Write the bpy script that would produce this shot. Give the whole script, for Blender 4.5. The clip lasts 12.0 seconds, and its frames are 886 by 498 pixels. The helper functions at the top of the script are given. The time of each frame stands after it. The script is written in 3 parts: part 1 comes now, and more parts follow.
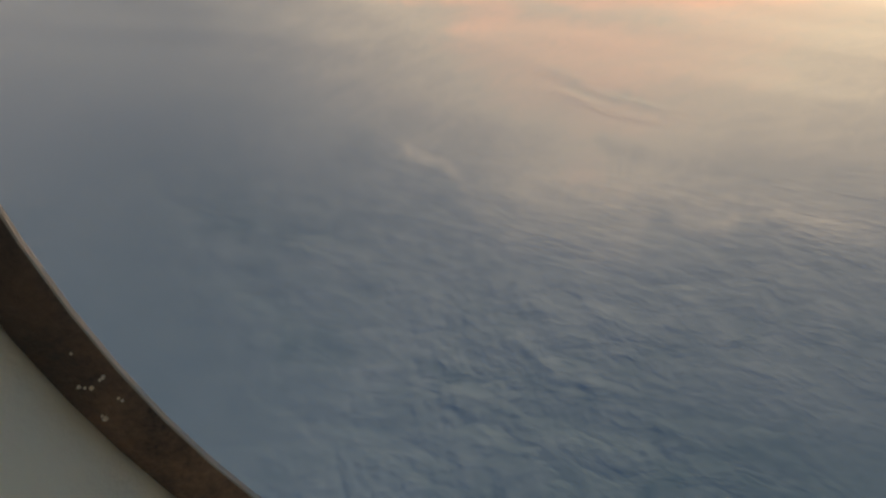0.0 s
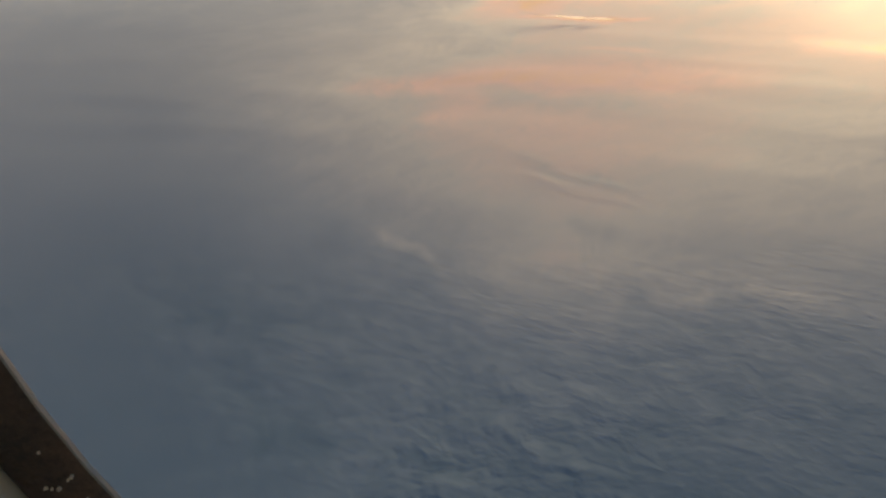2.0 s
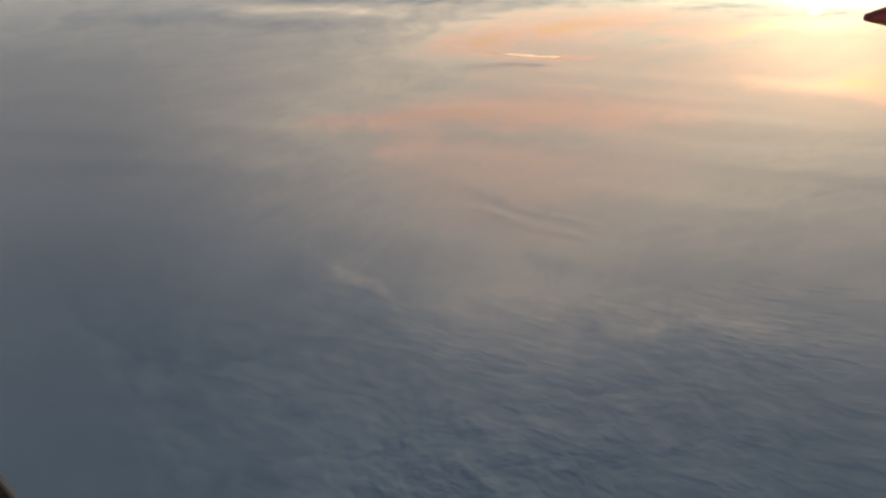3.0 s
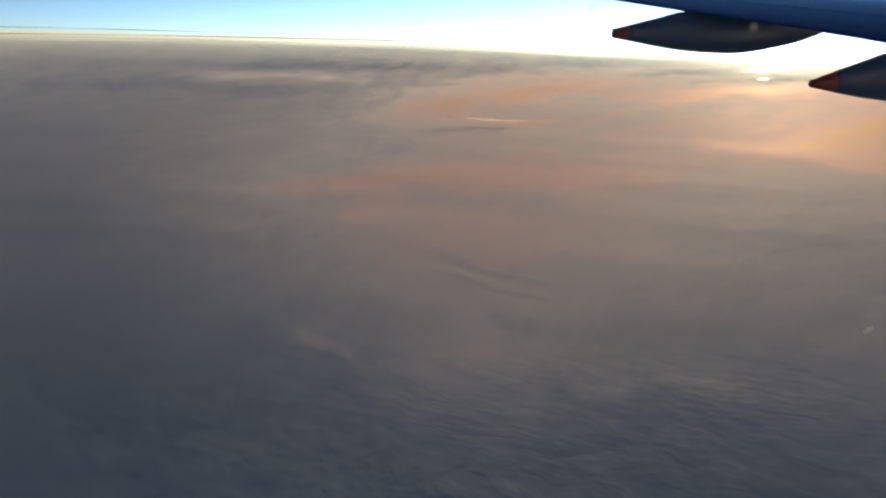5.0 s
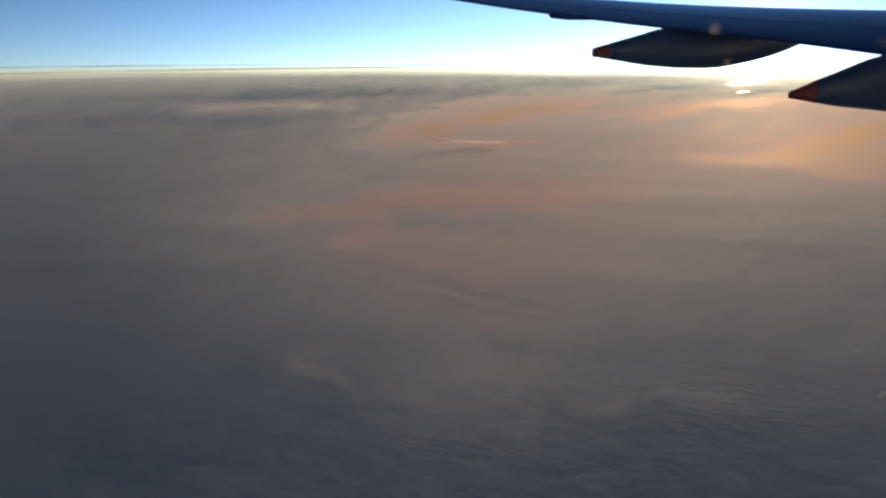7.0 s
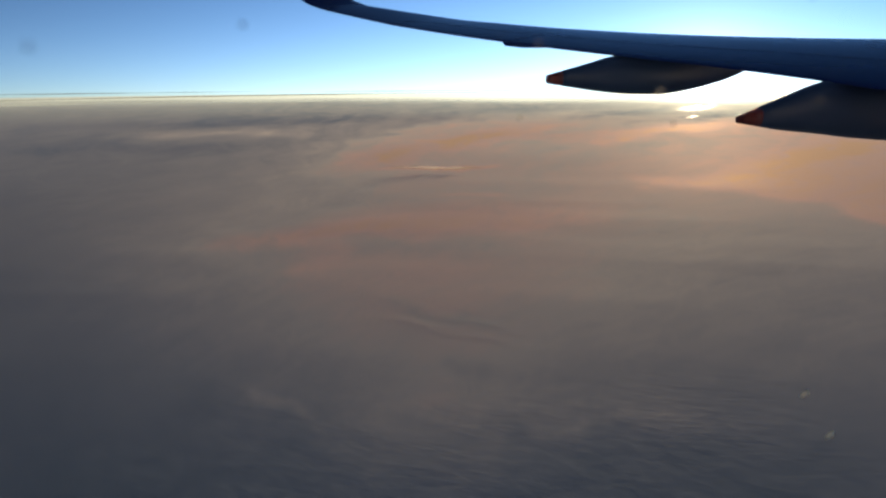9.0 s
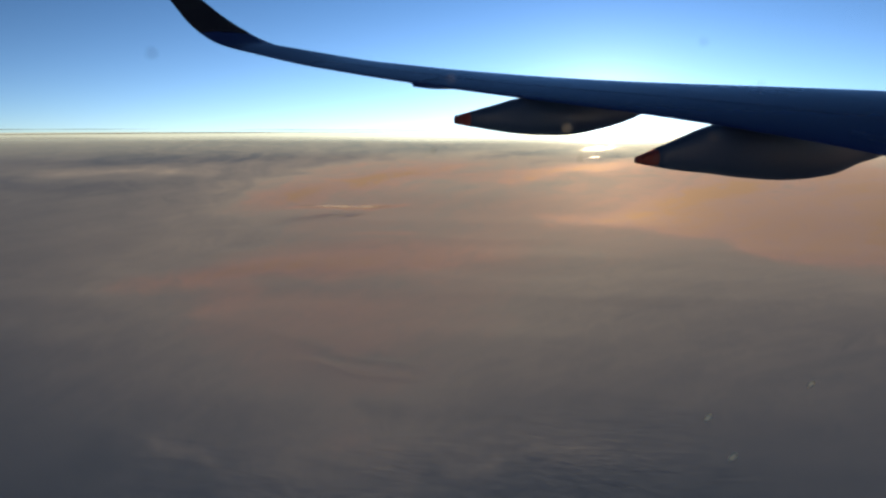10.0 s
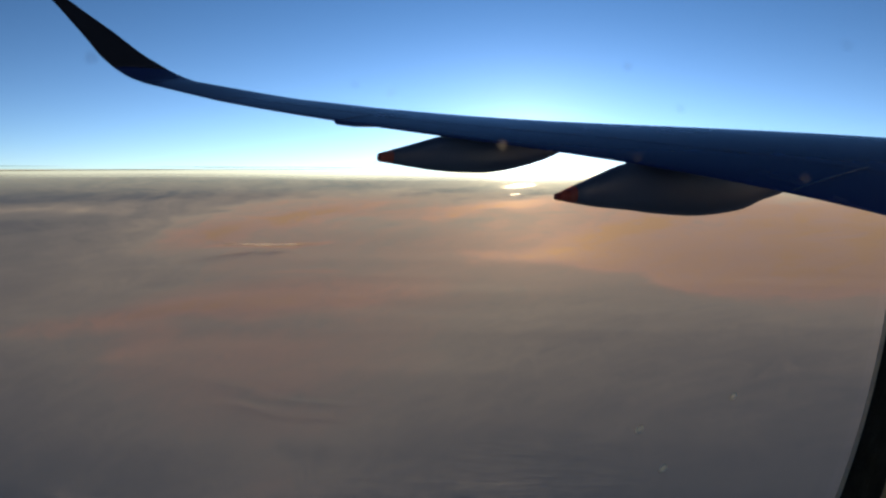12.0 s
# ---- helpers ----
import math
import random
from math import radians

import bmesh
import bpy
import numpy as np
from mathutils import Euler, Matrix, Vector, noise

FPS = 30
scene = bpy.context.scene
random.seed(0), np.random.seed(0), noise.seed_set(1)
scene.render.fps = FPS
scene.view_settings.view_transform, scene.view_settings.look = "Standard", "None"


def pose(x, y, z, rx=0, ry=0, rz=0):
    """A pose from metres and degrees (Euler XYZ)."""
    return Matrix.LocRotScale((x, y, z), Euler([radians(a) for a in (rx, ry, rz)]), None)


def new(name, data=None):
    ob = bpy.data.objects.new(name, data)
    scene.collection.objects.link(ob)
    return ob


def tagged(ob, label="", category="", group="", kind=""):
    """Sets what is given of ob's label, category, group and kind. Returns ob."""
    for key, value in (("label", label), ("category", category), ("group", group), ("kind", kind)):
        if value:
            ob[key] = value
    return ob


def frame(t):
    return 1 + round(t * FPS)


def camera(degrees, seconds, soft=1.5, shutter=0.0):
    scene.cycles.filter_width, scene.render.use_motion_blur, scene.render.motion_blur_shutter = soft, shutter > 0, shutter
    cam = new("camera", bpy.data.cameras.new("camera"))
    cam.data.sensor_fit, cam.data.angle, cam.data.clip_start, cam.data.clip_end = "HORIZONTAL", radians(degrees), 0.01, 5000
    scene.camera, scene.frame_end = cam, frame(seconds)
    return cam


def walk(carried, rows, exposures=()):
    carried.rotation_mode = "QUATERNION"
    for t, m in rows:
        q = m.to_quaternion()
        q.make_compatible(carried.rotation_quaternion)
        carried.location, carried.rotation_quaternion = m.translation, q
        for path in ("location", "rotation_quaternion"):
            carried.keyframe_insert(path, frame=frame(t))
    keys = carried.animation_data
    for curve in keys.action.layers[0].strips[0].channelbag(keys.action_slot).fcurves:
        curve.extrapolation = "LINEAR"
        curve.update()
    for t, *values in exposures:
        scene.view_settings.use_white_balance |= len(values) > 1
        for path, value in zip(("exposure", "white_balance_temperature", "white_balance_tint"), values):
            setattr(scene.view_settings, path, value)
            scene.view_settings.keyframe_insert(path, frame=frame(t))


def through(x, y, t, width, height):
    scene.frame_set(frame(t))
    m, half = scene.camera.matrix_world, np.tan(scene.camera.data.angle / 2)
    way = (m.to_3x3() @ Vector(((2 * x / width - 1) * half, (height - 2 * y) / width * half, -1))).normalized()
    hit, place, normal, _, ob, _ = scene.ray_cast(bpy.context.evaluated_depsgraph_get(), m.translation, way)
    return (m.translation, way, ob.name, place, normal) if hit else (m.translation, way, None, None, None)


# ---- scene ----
# ---------------------------------------------------------------- camera
LENS = 61.0
PATH = [
    (0, 0.0013, 0.0, -0.0097, -14.42, -30.82, -1.60),
    (0.5, 0.0014, 0.0, -0.0105, -14.95, -28.71, -1.30),
    (1, 0.0012, 0.0, -0.0107, -14.85, -28.33, -0.15),
    (1.5, 0.0011, 0.0, -0.0107, -15.90, -26.55, -0.80),
    (2, 0.0011, 0.0, -0.0102, -16.80, -24.34, -0.85),
    (2.5, 0.0009, 0.0, -0.0103, -19.15, -22.40, -0.95),
    (3, 0.0008, 0.0, -0.0100, -20.15, -21.65, -1.66),
    (3.2, 0.0008, 0.0, -0.0098, -20.75, -21.45, -1.50),
    (3.5, 0.0008, 0.0, -0.0095, -21.18, -19.22, -1.45),
    (3.7, 0.0009, 0.0, -0.0092, -21.50, -19.10, -2.45),
    (5.3, 0.0013, 0.0, -0.0065, -23.26, -16.64, -1.58),
    (5.5, 0.0013, 0.0, -0.0062, -23.42, -16.66, -1.29),
    (6, 0.0014, 0.0, -0.0053, -23.70, -16.25, -1.30),
    (6.5, 0.0016, 0.0, -0.0045, -23.55, -15.93, -0.78),
    (6.7, 0.0016, 0.0, -0.0042, -23.77, -15.56, -0.36),
    (8.3, 0.0020, 0.0, -0.0008, -25.82, -14.14, -0.01),
    (8.5, 0.0020, 0.0, -0.0002, -26.50, -13.80, -0.35),
    (9, 0.0020, 0.0, 0.0020, -27.44, -13.18, 0.16),
    (9.5, 0.0020, 0.0, 0.0020, -30.57, -12.24, -0.47),
    (10, 0.0012, 0.0, 0.0011, -34.20, -10.23, -0.52),
    (10.5, 0.0004, 0.0, 0.0002, -37.12, -8.94, -0.76),
    (11, -0.0004, 0.0, -0.0007, -38.36, -8.31, -0.42),
    (11.5, -0.0012, 0.0, -0.0016, -39.13, -7.76, -0.45),
    (12, -0.0020, 0.0, -0.0025, -40.02, -7.35, -0.76),
]
EXPOSURES = [(0.0, 2.67, 7150, -1), (1.5, 2.32, 6850, -1), (3.2, 2.19, 6450, -1), (3.5, 2.16, 6400, 0), (3.7, 2.00, 6400, 1), (5.3, 1.33, 6200, 5), (6.5, 1.13, 6150, 6), (8.3, 1.0, 6150, 6), (9.5, 0.92, 6100, 5), (10.5, 0.84, 6080, 4), (12.0, 0.79, 6050, 4)]
cam = camera(LENS, 12.0, soft=2.4)
walk(cam, [(t, pose(x, y, z, 90 + pitch, roll, yaw)) for t, x, y, z, yaw, pitch, roll in PATH], EXPOSURES)

# ---------------------------------------------------------------- light
SUN_AZ = 46.0        # degrees to the right of +Y
SUN_EL = 2.0
world = bpy.data.worlds.new("evening_sky")
scene.world = world
world.use_nodes = True
wn, wl = world.node_tree.nodes, world.node_tree.links
wn.clear()
sky = wn.new("ShaderNodeTexSky")
sky.sky_type = "NISHITA"
sky.sun_disc = False
sky.sun_elevation = radians(SUN_EL)
sky.sun_rotation = radians(SUN_AZ)
sky.altitude = 9000
sky.air_density = 1.0
sky.dust_density = 0.6
sky.ozone_density = 2.0
wtc = wn.new("ShaderNodeTexCoord")
lift = wn.new("ShaderNodeVectorMath")
lift.operation = "ADD"
lift.inputs[1].default_value = (0, 0, 0.024)   # the horizon of the cloud deck lies below eye level
wl.new(wtc.outputs["Generated"], lift.inputs[0])
wl.new(lift.outputs[0], sky.inputs["Vector"])
bg = wn.new("ShaderNodeBackground")
warm = wn.new("ShaderNodeMix")
warm.data_type, warm.blend_type = "RGBA", "MULTIPLY"
warm.inputs["Factor"].default_value = 1.0
warm.inputs["B"].default_value = (1.17, 1.05, 1.01, 1)     # thin clear air at height
wl.new(sky.outputs[0], warm.inputs["A"])
wl.new(warm.outputs["Result"], bg.inputs["Color"])


def world_math(op, a, b=None, c=None):
    nd = wn.new("ShaderNodeMath")
    nd.operation = op
    for k, v in enumerate((a, b, c)):
        if v is None:
            continue
        if isinstance(v, (int, float)):
            nd.inputs[k].default_value = v
        else:
            wl.new(v, nd.inputs[k])
    return nd.outputs[0]


# haze along the horizon, brightest round the low sun
sep = wn.new("ShaderNodeSeparateXYZ")
wl.new(wtc.outputs["Generated"], sep.inputs[0])
height = sep.outputs["Z"]
ray_dot = wn.new("ShaderNodeVectorMath")
ray_dot.operation = "DOT_PRODUCT"
ray_dot.inputs[1].default_value = (math.sin(radians(SUN_AZ)), math.cos(radians(SUN_AZ)), -0.025)
wl.new(wtc.outputs["Generated"], ray_dot.inputs[0])
spread = world_math("ARCCOSINE", world_math("MINIMUM", ray_dot.outputs["Value"], 0.9999))
wide = world_math("EXPONENT", world_math("MULTIPLY", spread, -2.1))
tight = world_math("EXPONENT", world_math("MULTIPLY", spread, -20.0))
low = world_math("EXPONENT", world_math("MULTIPLY", world_math("MAXIMUM", world_math("ADD", height, 0.03), 0.0), -14.0))
amount = world_math("ADD", world_math("MULTIPLY", world_math("MULTIPLY", low, wide), 0.64), world_math("MULTIPLY", world_math("MULTIPLY", tight, world_math("POWER", low, 0.6)), 1.2))
below_line = world_math("LESS_THAN", height, -0.0262)
away = world_math("MAXIMUM", world_math("MULTIPLY", ray_dot.outputs["Value"], -1.0), 0.0)
amount = world_math("ADD", amount, world_math("MULTIPLY", world_math("MULTIPLY", low, away), 0.40))     # unseen pale arch opposite the sun, added to warm the window reveal
amount = world_math("ADD", amount, world_math("MULTIPLY", below_line, world_math("MULTIPLY_ADD", wide, 0.30, 0.14)))
haze_ramp = wn.new("ShaderNodeValToRGB")
band = world_math("MULTIPLY_ADD", height, 10.0, 0.5)
wl.new(band, haze_ramp.inputs["Fac"])
el = haze_ramp.color_ramp.elements
el[0].position, el[0].color = 0.0, (1.0, 0.80, 0.45, 1)
el[1].position, el[1].color = 1.0, (0.96, 0.95, 0.98, 1)
e2 = el.new(0.268)
e2.color = (1.0, 0.85, 0.57, 1)
e3 = el.new(0.284)
e3.color = (1.0, 0.93, 0.88, 1)
haze = wn.new("ShaderNodeBackground")
wl.new(haze_ramp.outputs["Color"], haze.inputs["Color"])
wl.new(amount, haze.inputs["Strength"])
clear_air = world_math("MULTIPLY_ADD", world_math("EXPONENT", world_math("MULTIPLY", spread, -1.35)), 1.26, 0.24)     # darker away from the sun
wl.new(world_math("MULTIPLY", clear_air, world_math("MULTIPLY_ADD", below_line, -0.078, 0.102)), bg.inputs["Strength"])     # thick air hides the blue low down
both = wn.new("ShaderNodeAddShader")
wl.new(bg.outputs[0], both.inputs[0])
wl.new(haze.outputs[0], both.inputs[1])
wout = wn.new("ShaderNodeOutputWorld")
wl.new(both.outputs[0], wout.inputs["Surface"])

sun_data = bpy.data.lights.new("sun", "SUN")
sun_data.energy = 5.0
sun_data.angle = radians(1.5)
sun_data.color = (1.0, 0.71, 0.45)
sun = new("sun", sun_data)
toward_sun = Vector((math.sin(radians(SUN_AZ)) * math.cos(radians(SUN_EL)), math.cos(radians(SUN_AZ)) * math.cos(radians(SUN_EL)), math.sin(radians(SUN_EL))))
sun.rotation_euler = toward_sun.to_track_quat("Z", "Y").to_euler()


# ---------------------------------------------------------------- materials
def material(name):
    m = bpy.data.materials.new(name)
    m.use_nodes = True
    nt = m.node_tree
    return m, nt.nodes, nt.links, nt.nodes["Principled BSDF"]


def noise_node(n, l, scale, detail=4.0, rough=0.55, coord="Object", stretch=None):
    tc = n.new("ShaderNodeTexCoord")
    src = tc.outputs[coord]
    if stretch:
        mp = n.new("ShaderNodeMapping")
        mp.inputs["Scale"].default_value = stretch
        l.new(src, mp.inputs["Vector"])
        src = mp.outputs[0]
    t = n.new("ShaderNodeTexNoise")
    t.inputs["Scale"].default_value = scale
    t.inputs["Detail"].default_value = detail
    t.inputs["Roughness"].default_value = rough
    l.new(src, t.inputs["Vector"])
    return t


def ramp_node(n, l, src, stops):
    r = n.new("ShaderNodeValToRGB")
    e = r.color_ramp.elements
    while len(e) < len(stops):
        e.new(0.5)
    for el, (p, c) in zip(e, stops):
        el.position, el.color = p, (*c, 1)
    l.new(src, r.inputs["Fac"])
    return r


def painted(name, base, spread=0.12, rough=0.35, metallic=0.0, scale=1.5, bump=0.0, bump_scale=40, stretch=None, coat=0.0):
    """A painted or moulded surface with two scales of soiling."""
    m, n, l, p = material(name)
    big = noise_node(n, l, scale, 5, 0.6, stretch=stretch)
    fine = noise_node(n, l, scale * 14, 4, 0.6, stretch=stretch)
    mix = n.new("ShaderNodeMath")
    mix.operation = "MULTIPLY_ADD"
    mix.inputs[1].default_value = 0.35
    l.new(fine.outputs["Fac"], mix.inputs[0])
    l.new(big.outputs["Fac"], mix.inputs[2])
    lo = tuple(c * (1 - spread) for c in base)
    hi = tuple(min(1, c * (1 + spread)) for c in base)
    r = ramp_node(n, l, mix.outputs[0], [(0.4, lo), (0.95, hi)])
    l.new(r.outputs["Color"], p.inputs["Base Color"])
    rr = ramp_node(n, l, big.outputs["Fac"], [(0.3, (rough * 0.8,) * 3), (0.75, (min(1, rough * 1.25),) * 3)])
    l.new(rr.outputs["Color"], p.inputs["Roughness"])
    p.inputs["Metallic"].default_value = metallic
    p.inputs["Coat Weight"].default_value = coat
    if bump:
        b = n.new("ShaderNodeBump")
        b.inputs["Strength"].default_value = bump
        b.inputs["Distance"].default_value = 0.002
        bt = noise_node(n, l, bump_scale, 4)
        l.new(bt.outputs["Fac"], b.inputs["Height"])
        l.new(b.outputs[0], p.inputs["Normal"])
    return m


def blend_along(m, x0, x1, dirt, fore=False):
    """A second colour, passed as dirt, blended in towards the aft side (or the fore side): fades from x0 to x1."""
    n, l = m.node_tree.nodes, m.node_tree.links
    p = n["Principled BSDF"]
    own_colour = p.inputs["Base Color"].links[0].from_socket
    tc, sx, rg, mx = n.new("ShaderNodeTexCoord"), n.new("ShaderNodeSeparateXYZ"), n.new("ShaderNodeMapRange"), n.new("ShaderNodeMix")
    l.new(tc.outputs["Object"], sx.inputs[0])
    l.new(sx.outputs["X"], rg.inputs["Value"])
    rg.inputs["From Min"].default_value, rg.inputs["From Max"].default_value = x0, x1
    mx.data_type = "RGBA"
    l.new(rg.outputs["Result"], mx.inputs["Factor"])
    mx.inputs["B" if fore else "A"].default_value = (*dirt, 1)
    l.new(own_colour, mx.inputs["A" if fore else "B"])
    l.new(mx.outputs["Result"], p.inputs["Base Color"])


def cloud_material():
    """Cloud top: sunlit cream to gold and shaded, thinner blue-grey put into the colour; a soft sheen at grazing
    angles.
    """
    m, n, l, p = material("cloud_top")
    at = n.new("ShaderNodeAttribute")
    at.attribute_name = "lit_tone"
    close = n.new("ShaderNodeAttribute")
    close.attribute_name = "billow"
    fine = noise_node(n, l, 0.10, 6, 0.62)
    level = n.new("ShaderNodeMath")
    level.operation = "SUBTRACT"
    level.inputs[1].default_value = 0.5
    l.new(fine.outputs["Fac"], level.inputs[0])
    grain = n.new("ShaderNodeMath")
    grain.operation = "MULTIPLY"
    l.new(level.outputs[0], grain.inputs[0])
    l.new(close.outputs["Fac"], grain.inputs[1])
    mix = n.new("ShaderNodeMath")
    mix.operation = "MULTIPLY_ADD"
    mix.inputs[1].default_value = 0.32
    l.new(grain.outputs[0], mix.inputs[0])
    half = n.new("ShaderNodeMath")
    half.operation = "MULTIPLY_ADD"
    half.inputs[1].default_value = 0.66
    half.inputs[2].default_value = 0.06
    l.new(at.outputs["Fac"], half.inputs[0])
    l.new(half.outputs[0], mix.inputs[2])
    r = ramp_node(n, l, mix.outputs[0], [(0.10, (0.158, 0.246, 0.298)), (0.34, (0.296, 0.385, 0.455)), (0.50, (0.515, 0.556, 0.560)), (0.78, (1.0, 0.785, 0.67)), (0.90, (1.0, 0.765, 0.61)), (1.0, (1.0, 0.75, 0.555))])
    l.new(r.outputs["Color"], p.inputs["Base Color"])
    p.inputs["Roughness"].default_value = 1.0
    p.inputs["Specular IOR Level"].default_value = 0.0
    tc = n.new("ShaderNodeTexCoord")
    turn = n.new("ShaderNodeMapping")
    turn.vector_type = "TEXTURE"
    turn.inputs["Rotation"].default_value = (0, 0, math.atan2(-0.60, 0.80))
    turn.inputs["Scale"].default_value = (9.5, 4.4, 1e6)
    l.new(tc.outputs["Object"], turn.inputs["Vector"])
    rip = n.new("ShaderNodeTexNoise")
    rip.inputs["Scale"].default_value = 1.0
    rip.inputs["Detail"].default_value = 3.5
    rip.inputs["Roughness"].default_value = 0.55
    rip.inputs["Distortion"].default_value = 0.3
    l.new(turn.outputs[0], rip.inputs["Vector"])
    mask = n.new("ShaderNodeAttribute")
    mask.attribute_name = "ripple"
    high = n.new("ShaderNodeMath")
    high.operation = "MULTIPLY"
    l.new(rip.outputs["Fac"], high.inputs[0])
    l.new(mask.outputs["Fac"], high.inputs[1])
    # small billows close below
    swirl = noise_node(n, l, 0.05, 4, 0.55)
    warp = n.new("ShaderNodeVectorMath")
    warp.operation = "MULTIPLY_ADD"
    warp.inputs[1].default_value = (16.0, 16.0, 0.0)
    l.new(swirl.outputs["Color"], warp.inputs[0])
    l.new(tc.outputs["Object"], warp.inputs[2])
    heaps = []
    for size, smooth in ((0.055, 0.35), (0.15, 0.4), (0.36, 0.3)):
        vo = n.new("ShaderNodeTexVoronoi")
        vo.voronoi_dimensions, vo.feature = "2D", "SMOOTH_F1"
        vo.inputs["Scale"].default_value = size
        vo.inputs["Smoothness"].default_value = smooth
        l.new(warp.outputs[0], vo.inputs["Vector"])
        heaps.append(vo.outputs["Distance"])
    both_sizes = n.new("ShaderNodeMath")
    both_sizes.operation = "MULTIPLY_ADD"
    both_sizes.inputs[1].default_value = 0.4
    l.new(heaps[1], both_sizes.inputs[0])
    l.new(heaps[0], both_sizes.inputs[2])
    all_sizes = n.new("ShaderNodeMath")
    all_sizes.operation = "MULTIPLY_ADD"
    all_sizes.inputs[1].default_value = 0.25
    l.new(heaps[2], all_sizes.inputs[0])
    l.new(both_sizes.outputs[0], all_sizes.inputs[2])
    billow = n.new("ShaderNodeMath")
    billow.operation = "SUBTRACT"
    billow.inputs[0].default_value = 1.0
    l.new(all_sizes.outputs[0], billow.inputs[1])
    add = n.new("ShaderNodeMath")
    add.operation = "MULTIPLY_ADD"
    l.new(billow.outputs[0], add.inputs[0])
    l.new(close.outputs["Fac"], add.inputs[1])
    l.new(high.outputs[0], add.inputs[2])
    bump = n.new("ShaderNodeBump")
    bump.inputs["Strength"].default_value = 1.0
    bump.inputs["Distance"].default_value = 0.12
    l.new(add.outputs[0], bump.inputs["Height"])
    l.new(bump.outputs[0], p.inputs["Normal"])
    gloss = n.new("ShaderNodeBsdfGlossy")
    l.new(bump.outputs[0], gloss.inputs["Normal"])
    sheen = ramp_node(n, l, mix.outputs[0], [(0.3, (0.95,) * 3), (0.6, (0.93,) * 3), (0.85, (0.88,) * 3), (1.0, (0.86,) * 3)])
    l.new(sheen.outputs["Color"], gloss.inputs["Roughness"])
    g = ramp_node(n, l, mix.outputs[0], [(0.10, (0.27, 0.33, 0.43)), (0.50, (0.84, 0.81, 0.75)), (0.78, (0.97, 0.79, 0.69)), (0.90, (0.99, 0.79, 0.63)), (1.0, (1.0, 0.78, 0.53))])
    l.new(g.outputs["Color"], gloss.inputs["Color"])
    lw = n.new("ShaderNodeLayerWeight")
    lw.inputs["Blend"].default_value = 0.5
    pw = n.new("ShaderNodeMath")
    pw.operation = "POWER"
    pw.inputs[1].default_value = 2.0
    l.new(lw.outputs["Facing"], pw.inputs[0])
    sc = n.new("ShaderNodeMath")
    sc.operation = "MULTIPLY"
    sc.inputs[1].default_value = 0.88
    l.new(pw.outputs[0], sc.inputs[0])
    ms = n.new("ShaderNodeMixShader")
    l.new(sc.outputs[0], ms.inputs[0])
    l.new(p.outputs[0], ms.inputs[1])
    l.new(gloss.outputs[0], ms.inputs[2])
    fade, clear, fm = n.new("ShaderNodeAttribute"), n.new("ShaderNodeBsdfTransparent"), n.new("ShaderNodeMixShader")
    fade.attribute_name = "haze_fade"       # distant haze, put in by fading the deck out towards its far rim
    l.new(fade.outputs["Fac"], fm.inputs[0])
    l.new(ms.outputs[0], fm.inputs[1])
    l.new(clear.outputs[0], fm.inputs[2])
    l.new(fm.outputs[0], n["Material Output"].inputs["Surface"])
    return m


CLOUD = cloud_material()
# grey wing with backlit shade and blue sky reflection put into a navy base
WING_PAINT = painted("wing_shaded_paint", (0.010, 0.036, 0.19), 0.10, 0.24, scale=0.5, stretch=(1, 0.25, 1))
POD_PAINT = painted("fairing_grey_paint", (0.046, 0.076, 0.15), 0.10, 0.4, scale=0.9)
RED_PAINT = painted("red_tip_paint", (0.25, 0.030, 0.022), 0.2, 0.5, scale=4)
NAVY_PAINT = painted("winglet_dark_paint", (0.004, 0.004, 0.012), 0.2, 0.7, scale=1.2)
SEAM = painted("seam_dark", (0.008, 0.020, 0.10), 0.2, 0.3, scale=3)
SKIN_PAINT = painted("fuselage_white_paint", (0.75, 0.76, 0.77), 0.06, 0.35, scale=0.4)
SEAL = painted("window_seal_rubber", (0.20, 0.105, 0.056), 0.95, 0.75, scale=75, bump=0.5, bump_scale=400)
RIM = painted("window_rim_plastic", (0.96, 0.80, 0.56), 0.08, 0.5, scale=60)
# rim darker towards its aft side
blend_along(RIM, 0.02, 0.15, (0.30, 0.21, 0.14))
rn, rl = RIM.node_tree.nodes, RIM.node_tree.links
glow, rim_mix = rn.new("ShaderNodeBsdfTranslucent"), rn.new("ShaderNodeMixShader")      # thin plastic that the low sun shines through
glow.inputs["Color"].default_value = (0.60, 0.54, 0.42, 1)
rim_mix.inputs[0].default_value = 0.35
rl.new(rn["Principled BSDF"].outputs[0], rim_mix.inputs[1])
rl.new(glow.outputs[0], rim_mix.inputs[2])
rl.new(rim_mix.outputs[0], rn["Material Output"].inputs["Surface"])
# seal near black towards the fore side, darker again at the aft end
blend_along(SEAL, 0.02, 0.12, (0.008, 0.007, 0.006), fore=True)
blend_along(SEAL, -0.036, -0.018, (0.030, 0.022, 0.016))
REVEAL = painted("reveal_plastic", (1.0, 0.80, 0.56), 0.05, 0.55, scale=12, bump=0.15, bump_scale=900)
CABIN = painted("cabin_lining", (0.92, 0.83, 0.66), 0.08, 0.7, scale=3)


# ---------------------------------------------------------------- helpers
def part(name, bm, mat, parent=None, label="", smooth=False):
    me = bpy.data.meshes.new(name)
    bm.normal_update()
    bm.to_mesh(me)
    bm.free()
    if smooth:
        me.polygons.foreach_set("use_smooth", [True] * len(me.polygons))
    me.materials.append(mat)
    ob = new(name, me)
    if parent is not None:
        ob.parent = parent
    if label:
        ob["label"] = label
    return ob


